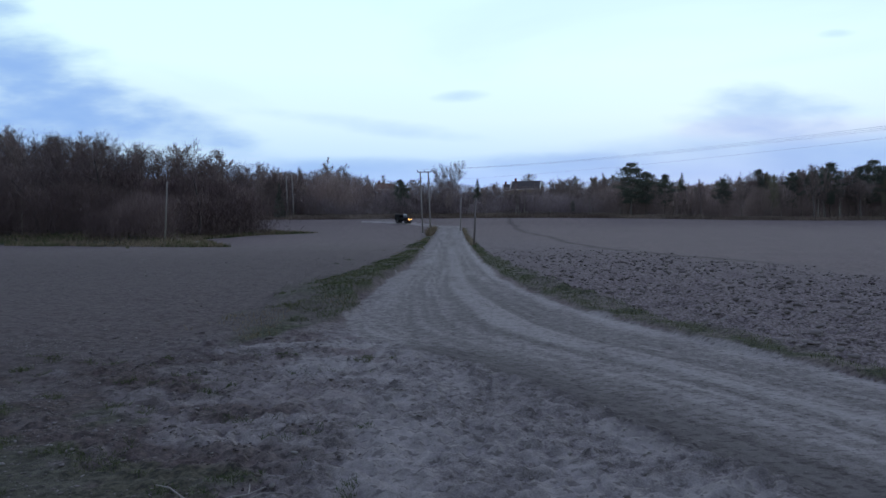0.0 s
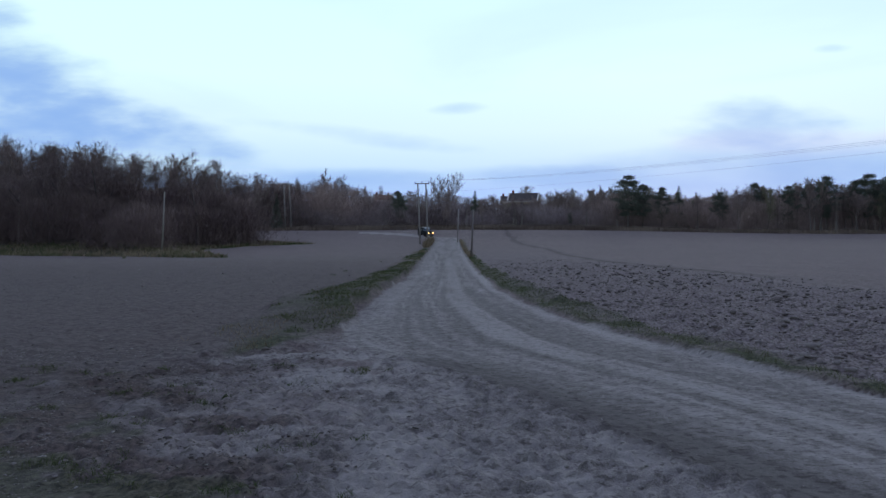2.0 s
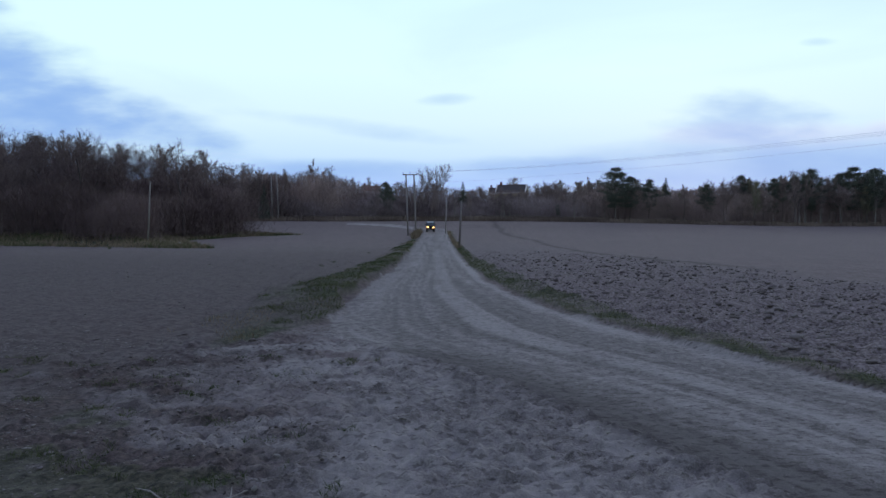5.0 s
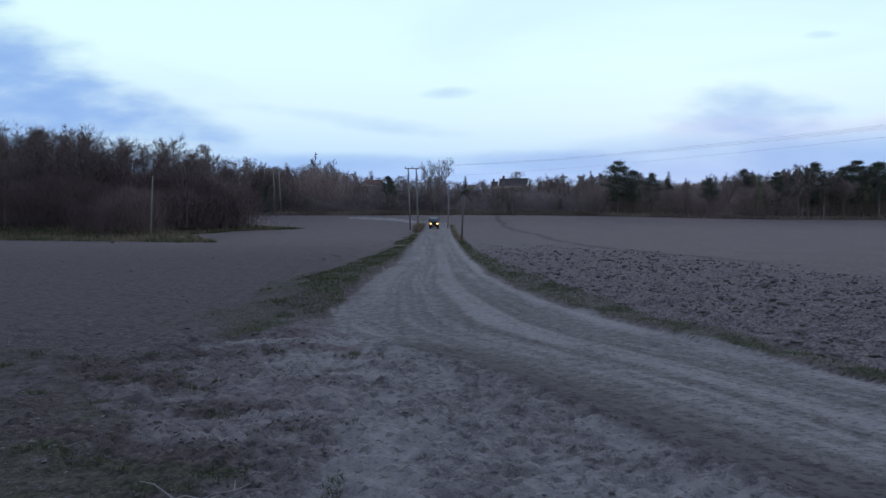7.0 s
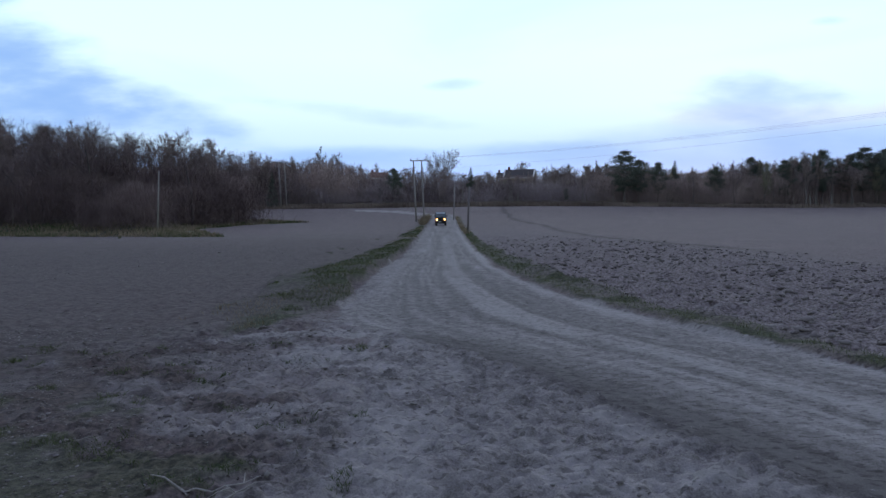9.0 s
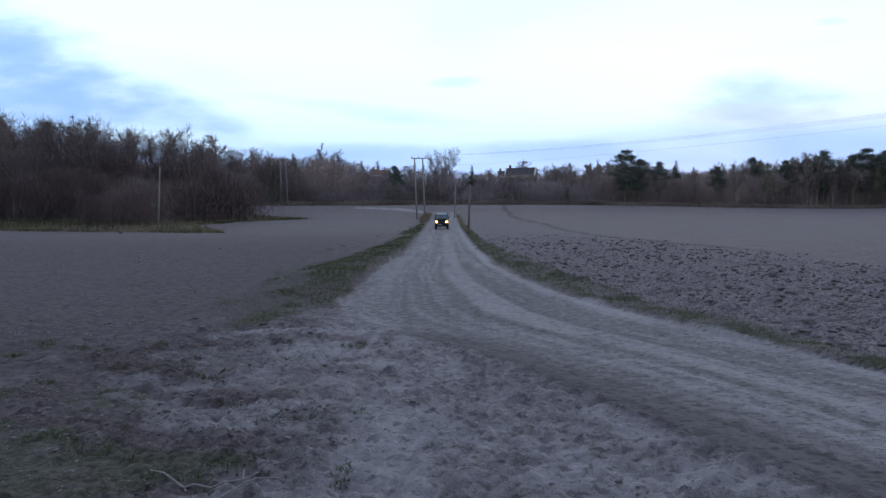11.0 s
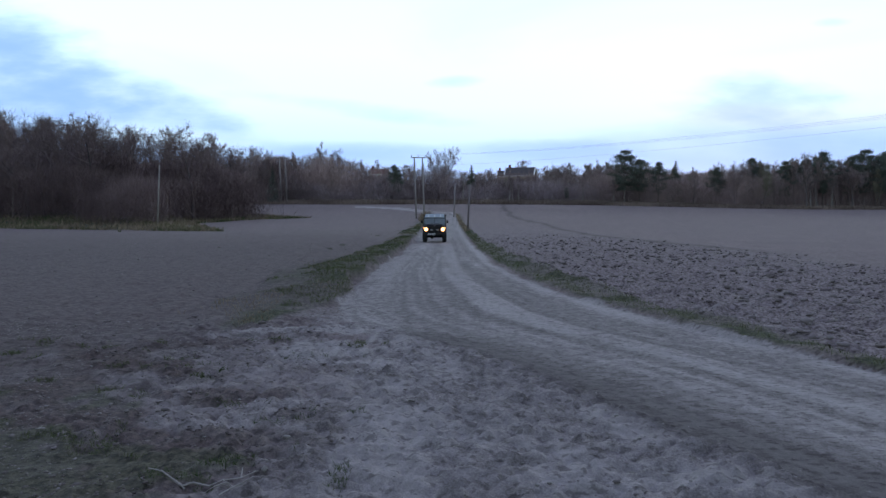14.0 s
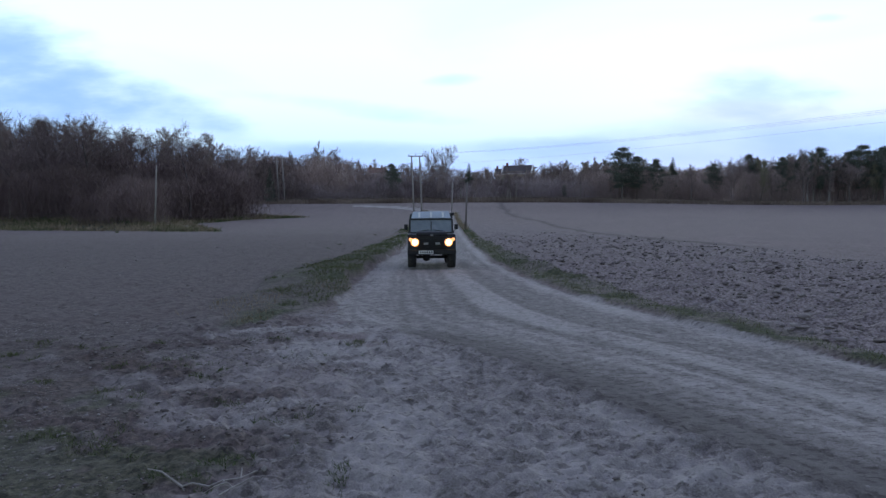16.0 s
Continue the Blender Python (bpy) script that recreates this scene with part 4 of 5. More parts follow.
def house(px, d, w, depth, eave, rise, wall_mat, label, turn=0.0, roof_mat=None):
    """House whose eaves stand at the height eave above level ground."""
    x = px / 1220 * d
    g = float(base_z(np.array([x]), np.array([float(d)]))[0])
    h = thing("house", pose(x, d, g, 0, 0, turn), label, "house", "houses on the hill")
    e = eave - g
    bm = box_mesh(((0, 0, e / 2 - 0.5), (w, depth, e + 1)))
    for s in (-1, 1):
        a = [bm.verts.new((s * w / 2, y, z)) for y, z in ((-depth / 2, e), (depth / 2, e), (0, e + rise))]
        b = [bm.verts.new((s * (w / 2 - 0.15), y, z)) for y, z in ((-depth / 2, e), (depth / 2, e), (0, e + rise))]
        bm.faces.new(a), bm.faces.new(b)
        for i in range(3):
            bm.faces.new((a[i], a[(i + 1) % 3], b[(i + 1) % 3], b[i]))
    wall = part("wall", bm, wall_mat, h)
    bm = bmesh.new()
    gable_roof(bm, w, depth, e, rise, 0.5)
    roof = part("roof", bm, roof_mat or MAT_ROOF, h)
    part("chimney", box_mesh(((-w * 0.42, 0.3, e + rise + 0.3), (0.7, 0.7, 1.6)), bevel=0.02), MAT_RED, roof)
    for s in (-1, 1):
        bm = bmesh.new()
        for k in (-1, 1):
            a, b = Vector((s * (w / 2 + 0.54), k * (depth / 2 + 0.5), e - 0.25)), Vector((s * (w / 2 + 0.54), 0, e + rise + 0.05))
            m = (b - a).to_track_quat("Z", "X").to_matrix().to_4x4()
            add_box(bm, (a + b) / 2 + Vector((0, 0, 0.1)), (0.34, 0.42, (b - a).length), 0.02, None, m)
        part("bargeboard", bm, MAT_WHITE, roof, "white bargeboard")
    part("gutter", box_mesh(((0, -depth / 2 - 0.55, e - 0.22), (w + 0.9, 0.16, 0.30)), bevel=0.02), MAT_WHITE, roof, "white gutter")
    n = max(2, int(w // 3))
    for i in range(n):
        cx = -w / 2 + (i + 0.5) * w / n
        win = part("window", box_mesh(((cx, -depth / 2 - 0.02, e - 1.1), (1.2, 0.08, 1.2))), MAT_WHITE, h, "white window frame")
        for s in (-0.27, 0.27):
            part("pane", box_mesh(((cx + s, -depth / 2 - 0.065, e - 1.1), (0.46, 0.03, 1.0))), MAT_DARKGLASS, win)
    return h


house(126, 236, 9.0, 8, 2.095 + 64 / 1220 * 236, 2.7, MAT_OCHRE, "pale house with a dark gable roof and white bargeboards", -14)
house(101, 244, 5.5, 6, 2.095 + 63 / 1220 * 244, 1.9, MAT_OCHRE, "low dark-roofed annexe beside a pale house", -4)
house(212, 250, 7.5, 6, 2.095 + 56 / 1220 * 250, 1.7, MAT_WHITE, "small pale house with a light low roof among trees", -30, MAT_PALEROOF)
house(-122, 236, 5.5, 6, 2.095 + 66 / 1220 * 236, 1.8, MAT_RED, "red wooden house half hidden by trees", 6, MAT_REDROOF)


# ---------------------------------------------------------------- birches at the wood edges
def birch_trunks():
    for px, d, tall, r, lean in ((-775, 92, 4.6, 0.13, 0.1), (-384, 112, 2.3, 0.20, 0.0), (-370, 128, 3.2, 0.12, 0.2), (-615, 93, 3.4, 0.10, .3),
                                 (635, 166, 4.0, .16, 0), (672, 167, 4.4, .15, .2), (236, 168, 5.0, .13, .1), (290, 168, 3.8, .12, 0), (770, 167, 4.6, .15, .1), (107, 169, 4, .13, .2), (112, 169, 4, .13, -.2), (122, 170, 4.5, .13, .1), (645, 168, 4.4, .12, -.2), (-60, 170, 5, .1, .2), (25, 171, 5, .1, 0)):
        x = px / 1220 * d
        t = thing("birch_tree", pose(x, d, height(x, d)), "pale birch trunk at the edge of the wood", "tree", "birches at the wood edges")
        pr = Prisms()
        pr.tube([(0, 0, -0.3), (lean * .3, 0, tall * .5), (lean, 0.05, tall), (lean * 1.2, 0.1, tall * 1.4)], [r, r * .85, r * .6, r * .15], 8)
        part("trunk", pr.mesh("trunk"), MAT_BIRCH, t)
        rng = np.random.default_rng(int(d * 10 + px))
        n = 500
        zz = rng.uniform(0.6, 1.5, n) * tall
        base = np.stack([lean * zz / tall * .7 + rng.normal(0, .25, n), rng.normal(0, .25, n), zz], 1)
        dd = rng.normal(size=(n, 3)) * np.array([.6, .6, .4]) + np.array([0, 0, .1])
        part("crown", slivers("crown", base, base + dd, rng.uniform(.015, .03, n), rng), MAT_TWIG, t)


birch_trunks()


# ---------------------------------------------------------------- clods, stones and grass
MAT_DIRT = island_tone("crumbled_dirt", [(0.0, (0.05, 0.038, 0.034)), (0.5, (0.15, 0.12, 0.108)), (0.85, (0.28, 0.24, 0.23)), (1.0, (0.42, 0.38, 0.37))])
ICO = np.array([(0, 0, 1), (.894, 0, .447), (.276, .851, .447), (-.724, .526, .447), (-.724, -.526, .447), (.276, -.851, .447), (.724, .526, -.447), (-.276, .851, -.447), (-.894, 0, -.447), (-.276, -.851, -.447), (.724, -.526, -.447), (0, 0, -1)])
ICO_F = np.array([(0, 1, 2), (0, 2, 3), (0, 3, 4), (0, 4, 5), (0, 5, 1), (1, 6, 2), (2, 7, 3), (3, 8, 4), (4, 9, 5), (5, 10, 1), (6, 7, 2), (7, 8, 3), (8, 9, 4), (9, 10, 5), (10, 6, 1), (11, 7, 6), (11, 8, 7), (11, 9, 8), (11, 10, 9), (11, 6, 10)])


def lumps(name, x, y, size, flat, mat, label, category, seed):
    rng = np.random.default_rng(seed)
    n = len(x)
    z = ground_fields(x, y)[0]
    j = rng.uniform(0.45, 1.5, (n, 12, 1)) * ICO[None]
    s = size[:, None] * np.stack([rng.uniform(.7, 1.4, n), rng.uniform(.7, 1.4, n), rng.uniform(.5, 1.0, n) * flat], 1)
    a = rng.uniform(0, 6.28, n)
    p = j * s[:, None, :]
    px = p[..., 0] * np.cos(a)[:, None] - p[..., 1] * np.sin(a)[:, None] + p[..., 2] * 0.3
    py = p[..., 0] * np.sin(a)[:, None] + p[..., 1] * np.cos(a)[:, None]
    V = np.stack([px + x[:, None], py + y[:, None], p[..., 2] + (z + s[:, 2] * 0.1)[:, None]], -1).reshape(-1, 3)
    F = (np.arange(n)[:, None, None] * 12 + ICO_F[None]).reshape(-1, 3)
    return tagged(part(name, fast_mesh(name, V, F), mat), label, category, kind="stuff")


def scatter(n, x0, x1, y0, y1, power, seed):
    """Points that thin out with distance."""
    rng = np.random.default_rng(seed)
    t = rng.uniform(0, 1, n) ** power
    return rng.uniform(x0, x1, n), y0 + (y1 - y0) * t, rng


x, y, rng = scatter(30000, 1.5, 30, 7, 70, 1.25, 31)
f = ground_fields(x, y)[1]
ok = (f["clods"] > 0.25 + 0.5 * rng.uniform(0, 1, len(x))) & (f["grass"] < 0.4) & (rng.uniform(0, 1, len(x)) > smooth(30, 70, y))
x, y = x[ok], y[ok]
lumps("soil_clods", x, y, np.minimum(rng.lognormal(-3.4, 0.55, len(x)), 0.12), 0.75, MAT_CLOD, "rough dry clods of ploughed earth beside the road", "soil", 32)
x, y, rng = scatter(3500, -22, -2, 8, 50, 1.3, 33)
f = ground_fields(x, y)[1]
ok = (f["gravel"] < 0.5) & (f["grass"] < 0.4)
x, y = x[ok], y[ok]
lumps("field_clods", x, y, np.minimum(rng.lognormal(-4.1, 0.5, len(x)), 0.06), 0.7, MAT_CLOD, "small clods on the dark harrowed field", "soil", 34)
x, y, rng = scatter(7000, -8, 9, 3.6, 24, 1.5, 35)
f = ground_fields(x, y)[1]
ok = (f["gravel"] > 0.4) & (f["grass"] < 0.3)
x, y = x[ok], y[ok]
lumps("gravel_stones", x, y, np.minimum(rng.lognormal(-4.9, 0.5, len(x)), 0.035), 0.7, MAT_STONE, "loose pale gravel stones on the road", "gravel", 36)


x, y, rng = scatter(30000, -9, 2.0, 3.8, 13, 1.0, 37)
f = ground_fields(x, y)[1]
ok = (f["grass"] < 0.8) & (road_mask(x, y) < 0.3) & (fbm(x * 1.2, y * 1.6, 108, 4) > 0.46 + 0.2 * smooth(-2.2, 0.2, x))
x, y = x[ok], y[ok]
lumps("dirt_crumbs", x, y, np.minimum(rng.lognormal(-5.0, 0.6, len(x)), 0.035), 0.6, MAT_DIRT, "crumbled dirt and small stones on the trodden corner", "soil", 38)


def grass(name, n, box, power, blade, key, low, mat, label, seed, wide=0.008):
    x, y, rng = scatter(n, *box, power, seed)
    z, f, road = ground_fields(x, y)
    ok = (key(x, y, f) > low) & (road < 0.3)
    x, y, z = x[ok], y[ok], z[ok]
    m = len(x)
    h = blade * rng.uniform(0.4, 1.2, m) * (0.5 + fbm(x * 1.5, y * 1.5, seed, 3))
    base = np.stack([x, y, z - 0.02], 1)
    d = rng.normal(size=(m, 3)) * 0.45
    d[:, 2] = 1
    tip = base + d * h[:, None]
    w = wide * rng.uniform(0.7, 1.6, m) * (1 + y / 25)
    return tagged(part(name, slivers(name, base, tip, w, rng), mat), label, "grass", kind="stuff")


grass("verge_grass", 100000, (-7.5, -1.8, 12.5, 90), 1.4, 0.10, lambda x, y, f: verge(x, y)[0] + (fbm(x * .9, y * .9, 77) - .5) * 2.6 - 0.25 * smooth(20, 13, y), 0.8, MAT_GRASS, "short green and straw grass on the left road bank", 41)
grass("verge_grass", 90000, (1, 8, 5, 90), 1.4, 0.09, lambda x, y, f: verge(x, y)[1] + (fbm(x * .8, y * .8, 78) - .5) * 1.6, 0.6, MAT_GRASS, "short green grass strip between road and ploughed field", 42)
grass("dry_verge_grass", 16000, (-7.5, -1.8, 12.5, 90), 1.4, 0.13, lambda x, y, f: verge(x, y)[0] + (fbm(x * .7 + 30, y * .7, 87) - .5) * 2.4 - 0.5 * (x > x_left(y) - 1.3), 0.75, MAT_STRAW, "dry straw grass on the road bank beside the dark field", 49)
grass("corner_grass", 130000, (-9, -0.8, 3.6, 11), 1.0, 0.07, lambda x, y, f: f["grass"] + (fbm(x * 2.2, y * 3.0, 79, 5) - .5) * 4.2, 0.85, MAT_GRASS, "thin trampled grass on the bare field corner", 43, 0.006)
grass("bank_grass", 60000, (-75, -22, 72, 128), 1.2, 0.42, lambda x, y, f: ((wood_depth(x, y) > -0.5) & (wood_depth(x, y) < 9)) + (fbm(x * .25, y * .4, 80) - .5) * 2.4, 0.9, MAT_GRASS, "rough green and yellow grass on the bank before the wood", 44, 0.02)
grass("dry_bank_grass", 40000, (-75, -22, 72, 128), 1.2, 0.5, lambda x, y, f: ((wood_depth(x, y) > -0.2) & (wood_depth(x, y) < 10)) + (fbm(x * .3 + 9, y * .4, 86) - .5) * 1.6, 0.75, MAT_STRAW, "dry straw-coloured grass on the bank before the wood", 45, 0.02)
grass("far_edge_grass", 50000, (-60, 125, 160, 173), 1.0, 0.75, lambda x, y, f: 1.0 + 0 * x, 0.5, MAT_BROWN_GRASS, "dry brown grass along the far field edge", 46, 0.018)
grass("dry_reeds", 9000, (-6.4, -3.4, 96, 124), 1.0, 0.9, lambda x, y, f: ((x < x_left(y) - 0.1) & (x > x_left(y) - 0.8)) * 1.0, 0.5, MAT_STRAW, "tall dry reeds round the power pole", 47, 0.01)
grass("dry_reeds", 2500, (1.2, 3.4, 70, 130), 1.0, 0.5, lambda x, y, f: ((x > x_right(y) + 0.1) & (x < x_right(y) + 0.6)) * 1.0, 0.5, MAT_STRAW, "dry grass at the foot of the telephone poles", 48, 0.01)


def boulders():
    for px, d, r in ((-612, 88, .35), (-577, 87, .5), (-495, 86, .45), (-462, 84, .4), (-470, 85, .25), (-340, 122, .8), (-330, 121, .5), (-560, 88, .25)):
        x = px / 1220 * d
        ob = lumps("boulder", np.array([x]), np.array([float(d)]), np.array([r]), 0.8, MAT_BOULDER, "pale grey stone lying in the grass bank", "stone", int(d * 7 - px))
        ob["kind"] = ""
        del ob["kind"]
        tagged(ob, group="stones on the bank")


MAT_BOULDER = two_tone("grey_boulder", (0.20, 0.18, 0.17), (0.42, 0.39, 0.37), 2, 14)
boulders()


def fallen_branch():
    b = thing("fallen_branch", pose(-2.0, 5.08, height(-2.0, 5.08)), "pale dry fallen branch lying on the bare ground", "branch")
    o = Vector((-2.0, 5.08, height(-2.0, 5.08)))

    def limb(name, pts, r0, r1, parent):
        pr = Prisms()
        P = []
        for px, py, lift in pts:
            ny = 5.08 + (py - 5.4) * 0.5
            nx = px * ny / py
            P.append(Vector((nx, ny, height(nx, ny) + lift * 0.6)) - o)
        pr.tube(P, list(np.linspace(r0, r1, len(P))), 6)
        return part(name, pr.mesh(name), MAT_BRANCH, parent)

    main = limb("stem", [(-2.09, 5.33, .04), (-2.13, 5.38, .05), (-2.05, 5.40, .05), (-1.93, 5.43, .06), (-1.83, 5.47, .07), (-1.70, 5.52, .10), (-1.59, 5.64, .14)], .011, .005, b)
    limb("twig", [(-2.13, 5.38, .05), (-2.24, 5.44, .07), (-2.36, 5.55, .08), (-2.53, 5.68, .13)], .010, .004, main)
    limb("twig", [(-1.83, 5.47, .07), (-1.76, 5.36, .07), (-1.70, 5.30, .05), (-1.60, 5.33, .04)], .010, .004, main)
    limb("twig", [(-1.76, 5.36, .07), (-1.82, 5.24, .04), (-1.86, 5.1, .03)], .009, .004, main)
    limb("twig", [(-1.72, 5.05, .03), (-1.66, 5.18, .05), (-1.52, 5.27, .06)], .010, .005, main)
    limb("twig", [(-1.70, 5.52, .10), (-1.72, 5.62, .16), (-1.74, 5.70, .2)], .006, .003, main)


MAT_BRANCH = two_tone("dry_branch_bark", (0.20, 0.175, 0.155), (0.42, 0.385, 0.36), 8, 60)
fallen_branch()


# ---------------------------------------------------------------- the off-road car
def glossy(name, colour, rough, metal=0.0, dirt=0.25):
    m, nt, b = material(name, rough, metal)
    n = noise_node(nt, 3.0, 6)
    fine = noise_node(nt, 30.0, 3)
    c = mix_node(nt, ramp_node(nt, n, [(0.45, (0, 0, 0)), (0.75, (dirt, dirt, dirt))]), colour, (0.16, 0.14, 0.125))
    nt.links.new(c, b.inputs["Base Color"])
    r = ramp_node(nt, fine, [(0.3, (rough,) * 3), (0.8, (min(rough + .25, 1),) * 3)])
    nt.links.new(r, b.inputs["Roughness"])
    b.inputs["Specular IOR Level"].default_value = 0.5
    return m


MAT_PAINT = glossy("black_car_paint", (0.008, 0.0085, 0.012), 0.3, 0, 0.07)
MAT_TRIM = glossy("black_trim", (0.010, 0.010, 0.010), 0.6, 0, 0.06)
MAT_TYRE = glossy("dusty_tyre_rubber", (0.018, 0.018, 0.018), 0.85, 0, 0.5)
MAT_STEEL = glossy("grey_steel", (0.25, 0.25, 0.26), 0.4, 0.8)
MAT_ROOF_SKYPALE = glossy("pale_sky_toned_roof_paint", (0.50, 0.56, 0.63), 0.35)
MAT_HIGHLIGHT = glossy("white_highlight_paint", (0.82, 0.82, 0.80), 0.4, 0, 0.1)
MAT_PLATE = glossy("white_plate", (0.72, 0.72, 0.70), 0.4, 0, 0.1)
MAT_SEAT = glossy("dark_seat_cloth", (0.03, 0.03, 0.032), 0.9)


def glass_material():
    m, nt, b = material("car_glass", 0.03)
    b.inputs["Base Color"].default_value = (0.75, 0.8, 0.82, 1)
    b.inputs["Transmission Weight"].default_value = 1.0
    b.inputs["IOR"].default_value = 1.5
    b.inputs["Specular IOR Level"].default_value = 0.8
    return m


def sky_toned_glass():
    m, nt, b = material("sky_toned_windscreen_glass", 0.12)
    # blue-grey base colour stands in for the sky mirrored in the screen
    sky_sheen = noise_node(nt, 5.0, 5)
    nt.links.new(ramp_node(nt, sky_sheen, [(0.3, (0.20, 0.24, 0.32)), (0.7, (0.28, 0.32, 0.41))]), b.inputs["Base Color"])
    b.inputs["Transmission Weight"].default_value = 0.35
    b.inputs["Specular IOR Level"].default_value = 0.8
    return m


def lamp_material(name, colour, strength):
    m, nt, b = material(name, 0.2)
    b.inputs["Base Color"].default_value = (0.8, 0.75, 0.65, 1)
    b.inputs["Emission Color"].default_value = (*colour, 1)
    b.inputs["Emission Strength"].default_value = strength
    return m


MAT_GLASS = glass_material()
MAT_HEAD = lamp_material("headlamp_glow", (1.0, 0.48, 0.12), 20.0)
# emission for a ring that imitates the orange bloom round the headlamps
MAT_BLOOM = lamp_material("headlamp_bloom_glow", (1.0, 0.34, 0.07), 1.5)
MAT_SIDELAMP = lamp_material("side_lamp_glow", (1.0, 0.33, 0.06), 2.0)
MAT_SCREEN = sky_toned_glass()
MAT_FOG = glossy("fog_lamp_glass", (0.26, 0.26, 0.25), 0.15, 0, 0.1)


def off_road_car():
    car = thing("off_road_car", pose(-0.6, 24.5, 0), "black boxy old off-road car with glowing headlamps", "car")
    part("chassis", box_mesh(((-.4, 0, .52), (.1, 3.3, .14)), ((.4, 0, .52), (.1, 3.3, .14)), ((0, 1.0, .52), (.8, .1, .12)), ((0, -1.0, .52), (.8, .1, .12)), bevel=.01), MAT_TRIM, car)
    for s in (-1, 1):
        bm = bmesh.new()
        add_box(bm, (s * .665, 1.10, 1.06), (.31, 1.16, .24), .035)
        add_box(bm, (s * .665, 1.645, .86), (.31, .07, .46), .02)
        add_box(bm, (s * .805, .60, .82), (.03, .16, .42), .01)
        part("wing", bm, MAT_PAINT, car)
    bm = bmesh.new()
    add_box(bm, (0, 1.08, 1.18), (1.06, 1.14, .16), .05)
    bonnet = part("bonnet", bm, MAT_PAINT, car)
    part("latch", box_mesh(((0, 1.66, 1.14), (.1, .03, .06)), bevel=.008), MAT_STEEL, bonnet)
    grille = part("grille", box_mesh(((0, 1.62, .88), (1.02, .05, .44)), bevel=.01), MAT_TRIM, car)
    for k in range(7):
        part("slat", box_mesh(((0, 1.652, .72 + k * .055), (.78, .015, .016))), MAT_TRIM, grille)
    for s in (-1, 1):
        head = part("headlight", cyl_mesh((s * .575, 1.66, .90), (s * .575, 1.715, .90), .125, .12, 24), MAT_TRIM, car)
        bm = bmesh.new()
        r = bmesh.ops.create_uvsphere(bm, u_segments=20, v_segments=10, radius=1.0)
        bmesh.ops.transform(bm, matrix=Matrix.Translation((s * .575, 1.705, .90)) @ Matrix.Diagonal((.10, .05, .10, 1)), verts=r["verts"])
        part("lens", bm, MAT_HEAD, head, "glowing warm headlamp lens")
        # added glowing ring: the lamp's orange halo made as a solid part
        bm = bmesh.new()
        add_cyl(bm, (s * .575, 1.70, .90), (s * .575, 1.722, .90), .142, .125, 28)
        part("bloom_ring", bm, MAT_BLOOM, head, "orange-lit outer edge of the headlamp")
        # side lamp, oversized so that it also stands for the orange-lit wing
        bm = bmesh.new()
        add_cyl(bm, (s * .725, 1.67, 1.0), (s * .725, 1.72, 1.0), .062, .05, 16)
        part("indicator", bm, MAT_SIDELAMP, car, "orange glowing side lamp")
        fog = part("fog_lamp", box_mesh(((s * .2, 1.70, .86), (.19, .09, .11)), bevel=.015), MAT_TRIM, car)
        part("lens", box_mesh(((s * .2, 1.748, .86), (.155, .012, .075)), bevel=.004), MAT_FOG, fog)
    bump = part("bumper", box_mesh(((0, 1.76, .58), (1.66, .09, .15)), bevel=.015), MAT_TRIM, car)
    plate = part("number_plate", box_mesh(((.2, 1.815, .57), (.50, .012, .11)), bevel=.004), MAT_PLATE, bump, "white number plate")
    for i in range(6):
        part("bar", box_mesh(((.01 + i * .075, 1.823, .57), (.045, .006, .065))), MAT_TRIM, plate)
    # body tub with two doors
    bm = bmesh.new()
    add_box(bm, (0, -1.15, .92), (1.62, 1.2, .60), .03)
    add_box(bm, (0, -.05, .62), (1.5, 1.1, .10), .02)
    add_box(bm, (0, .5, .92), (1.56, .08, .56), .015)
    part("tub", bm, MAT_PAINT, car)
    for s in (-1, 1):
        door = part("door", box_mesh(((s * .80, -.04, .92), (.05, 1.0, .60)), bevel=.015), MAT_PAINT, car)
        part("handle", box_mesh(((s * .835, -.42, 1.12), (.03, .12, .03)), bevel=.008), MAT_STEEL, door)
        bm = bmesh.new()
        for yy in (-.52, .42):
            add_box(bm, (s * .775, yy, 1.45), (.04, .05, .46), .008)
        add_box(bm, (s * .775, -.05, 1.66), (.04, .98, .05), .008)
        fr = part("window_frame", bm, MAT_PAINT, door)
        part("pane", box_mesh(((s * .775, -.05, 1.44), (.008, .88, .40))), MAT_GLASS, fr)
        arm = part("mirror", cyl_mesh((s * .80, .47, 1.22), (s * .90, .50, 1.40), .012), MAT_TRIM, car)
        part("mirror_head", box_mesh(((s * .90, .50, 1.41), (.13, .05, .19)), bevel=.02), MAT_TRIM, arm)
    # windscreen, leaning back a little
    lean = pose(0, .50, 1.19, 7, 0, 0)
    bm = bmesh.new()
    for xx in (-.755, 0, .755):
        add_box(bm, (xx, 0, .25), (.05 if xx else .03, .05, .50), .01)
    for zz in (.015, .485):
        add_box(bm, (0, 0, zz), (1.56, .055, .045), .01)
    bmesh.ops.transform(bm, matrix=lean, verts=bm.verts)
    screen = part("windscreen_frame", bm, MAT_PAINT, car)
    for s in (-1, 1):
        bm = box_mesh(((s * .3725, 0, .25), (.715, .008, .445)))
        bmesh.ops.transform(bm, matrix=lean, verts=bm.verts)
        part("pane", bm, MAT_SCREEN, screen)
        bm = bmesh.new()
        add_cyl(bm, (s * .42, .05, .04), (s * .12, .05, .10), .009)
        add_box(bm, (s * .24, .045, .085), (.36, .012, .02), .003, None, pose(0, 0, 0, 0, s * 8, 0))
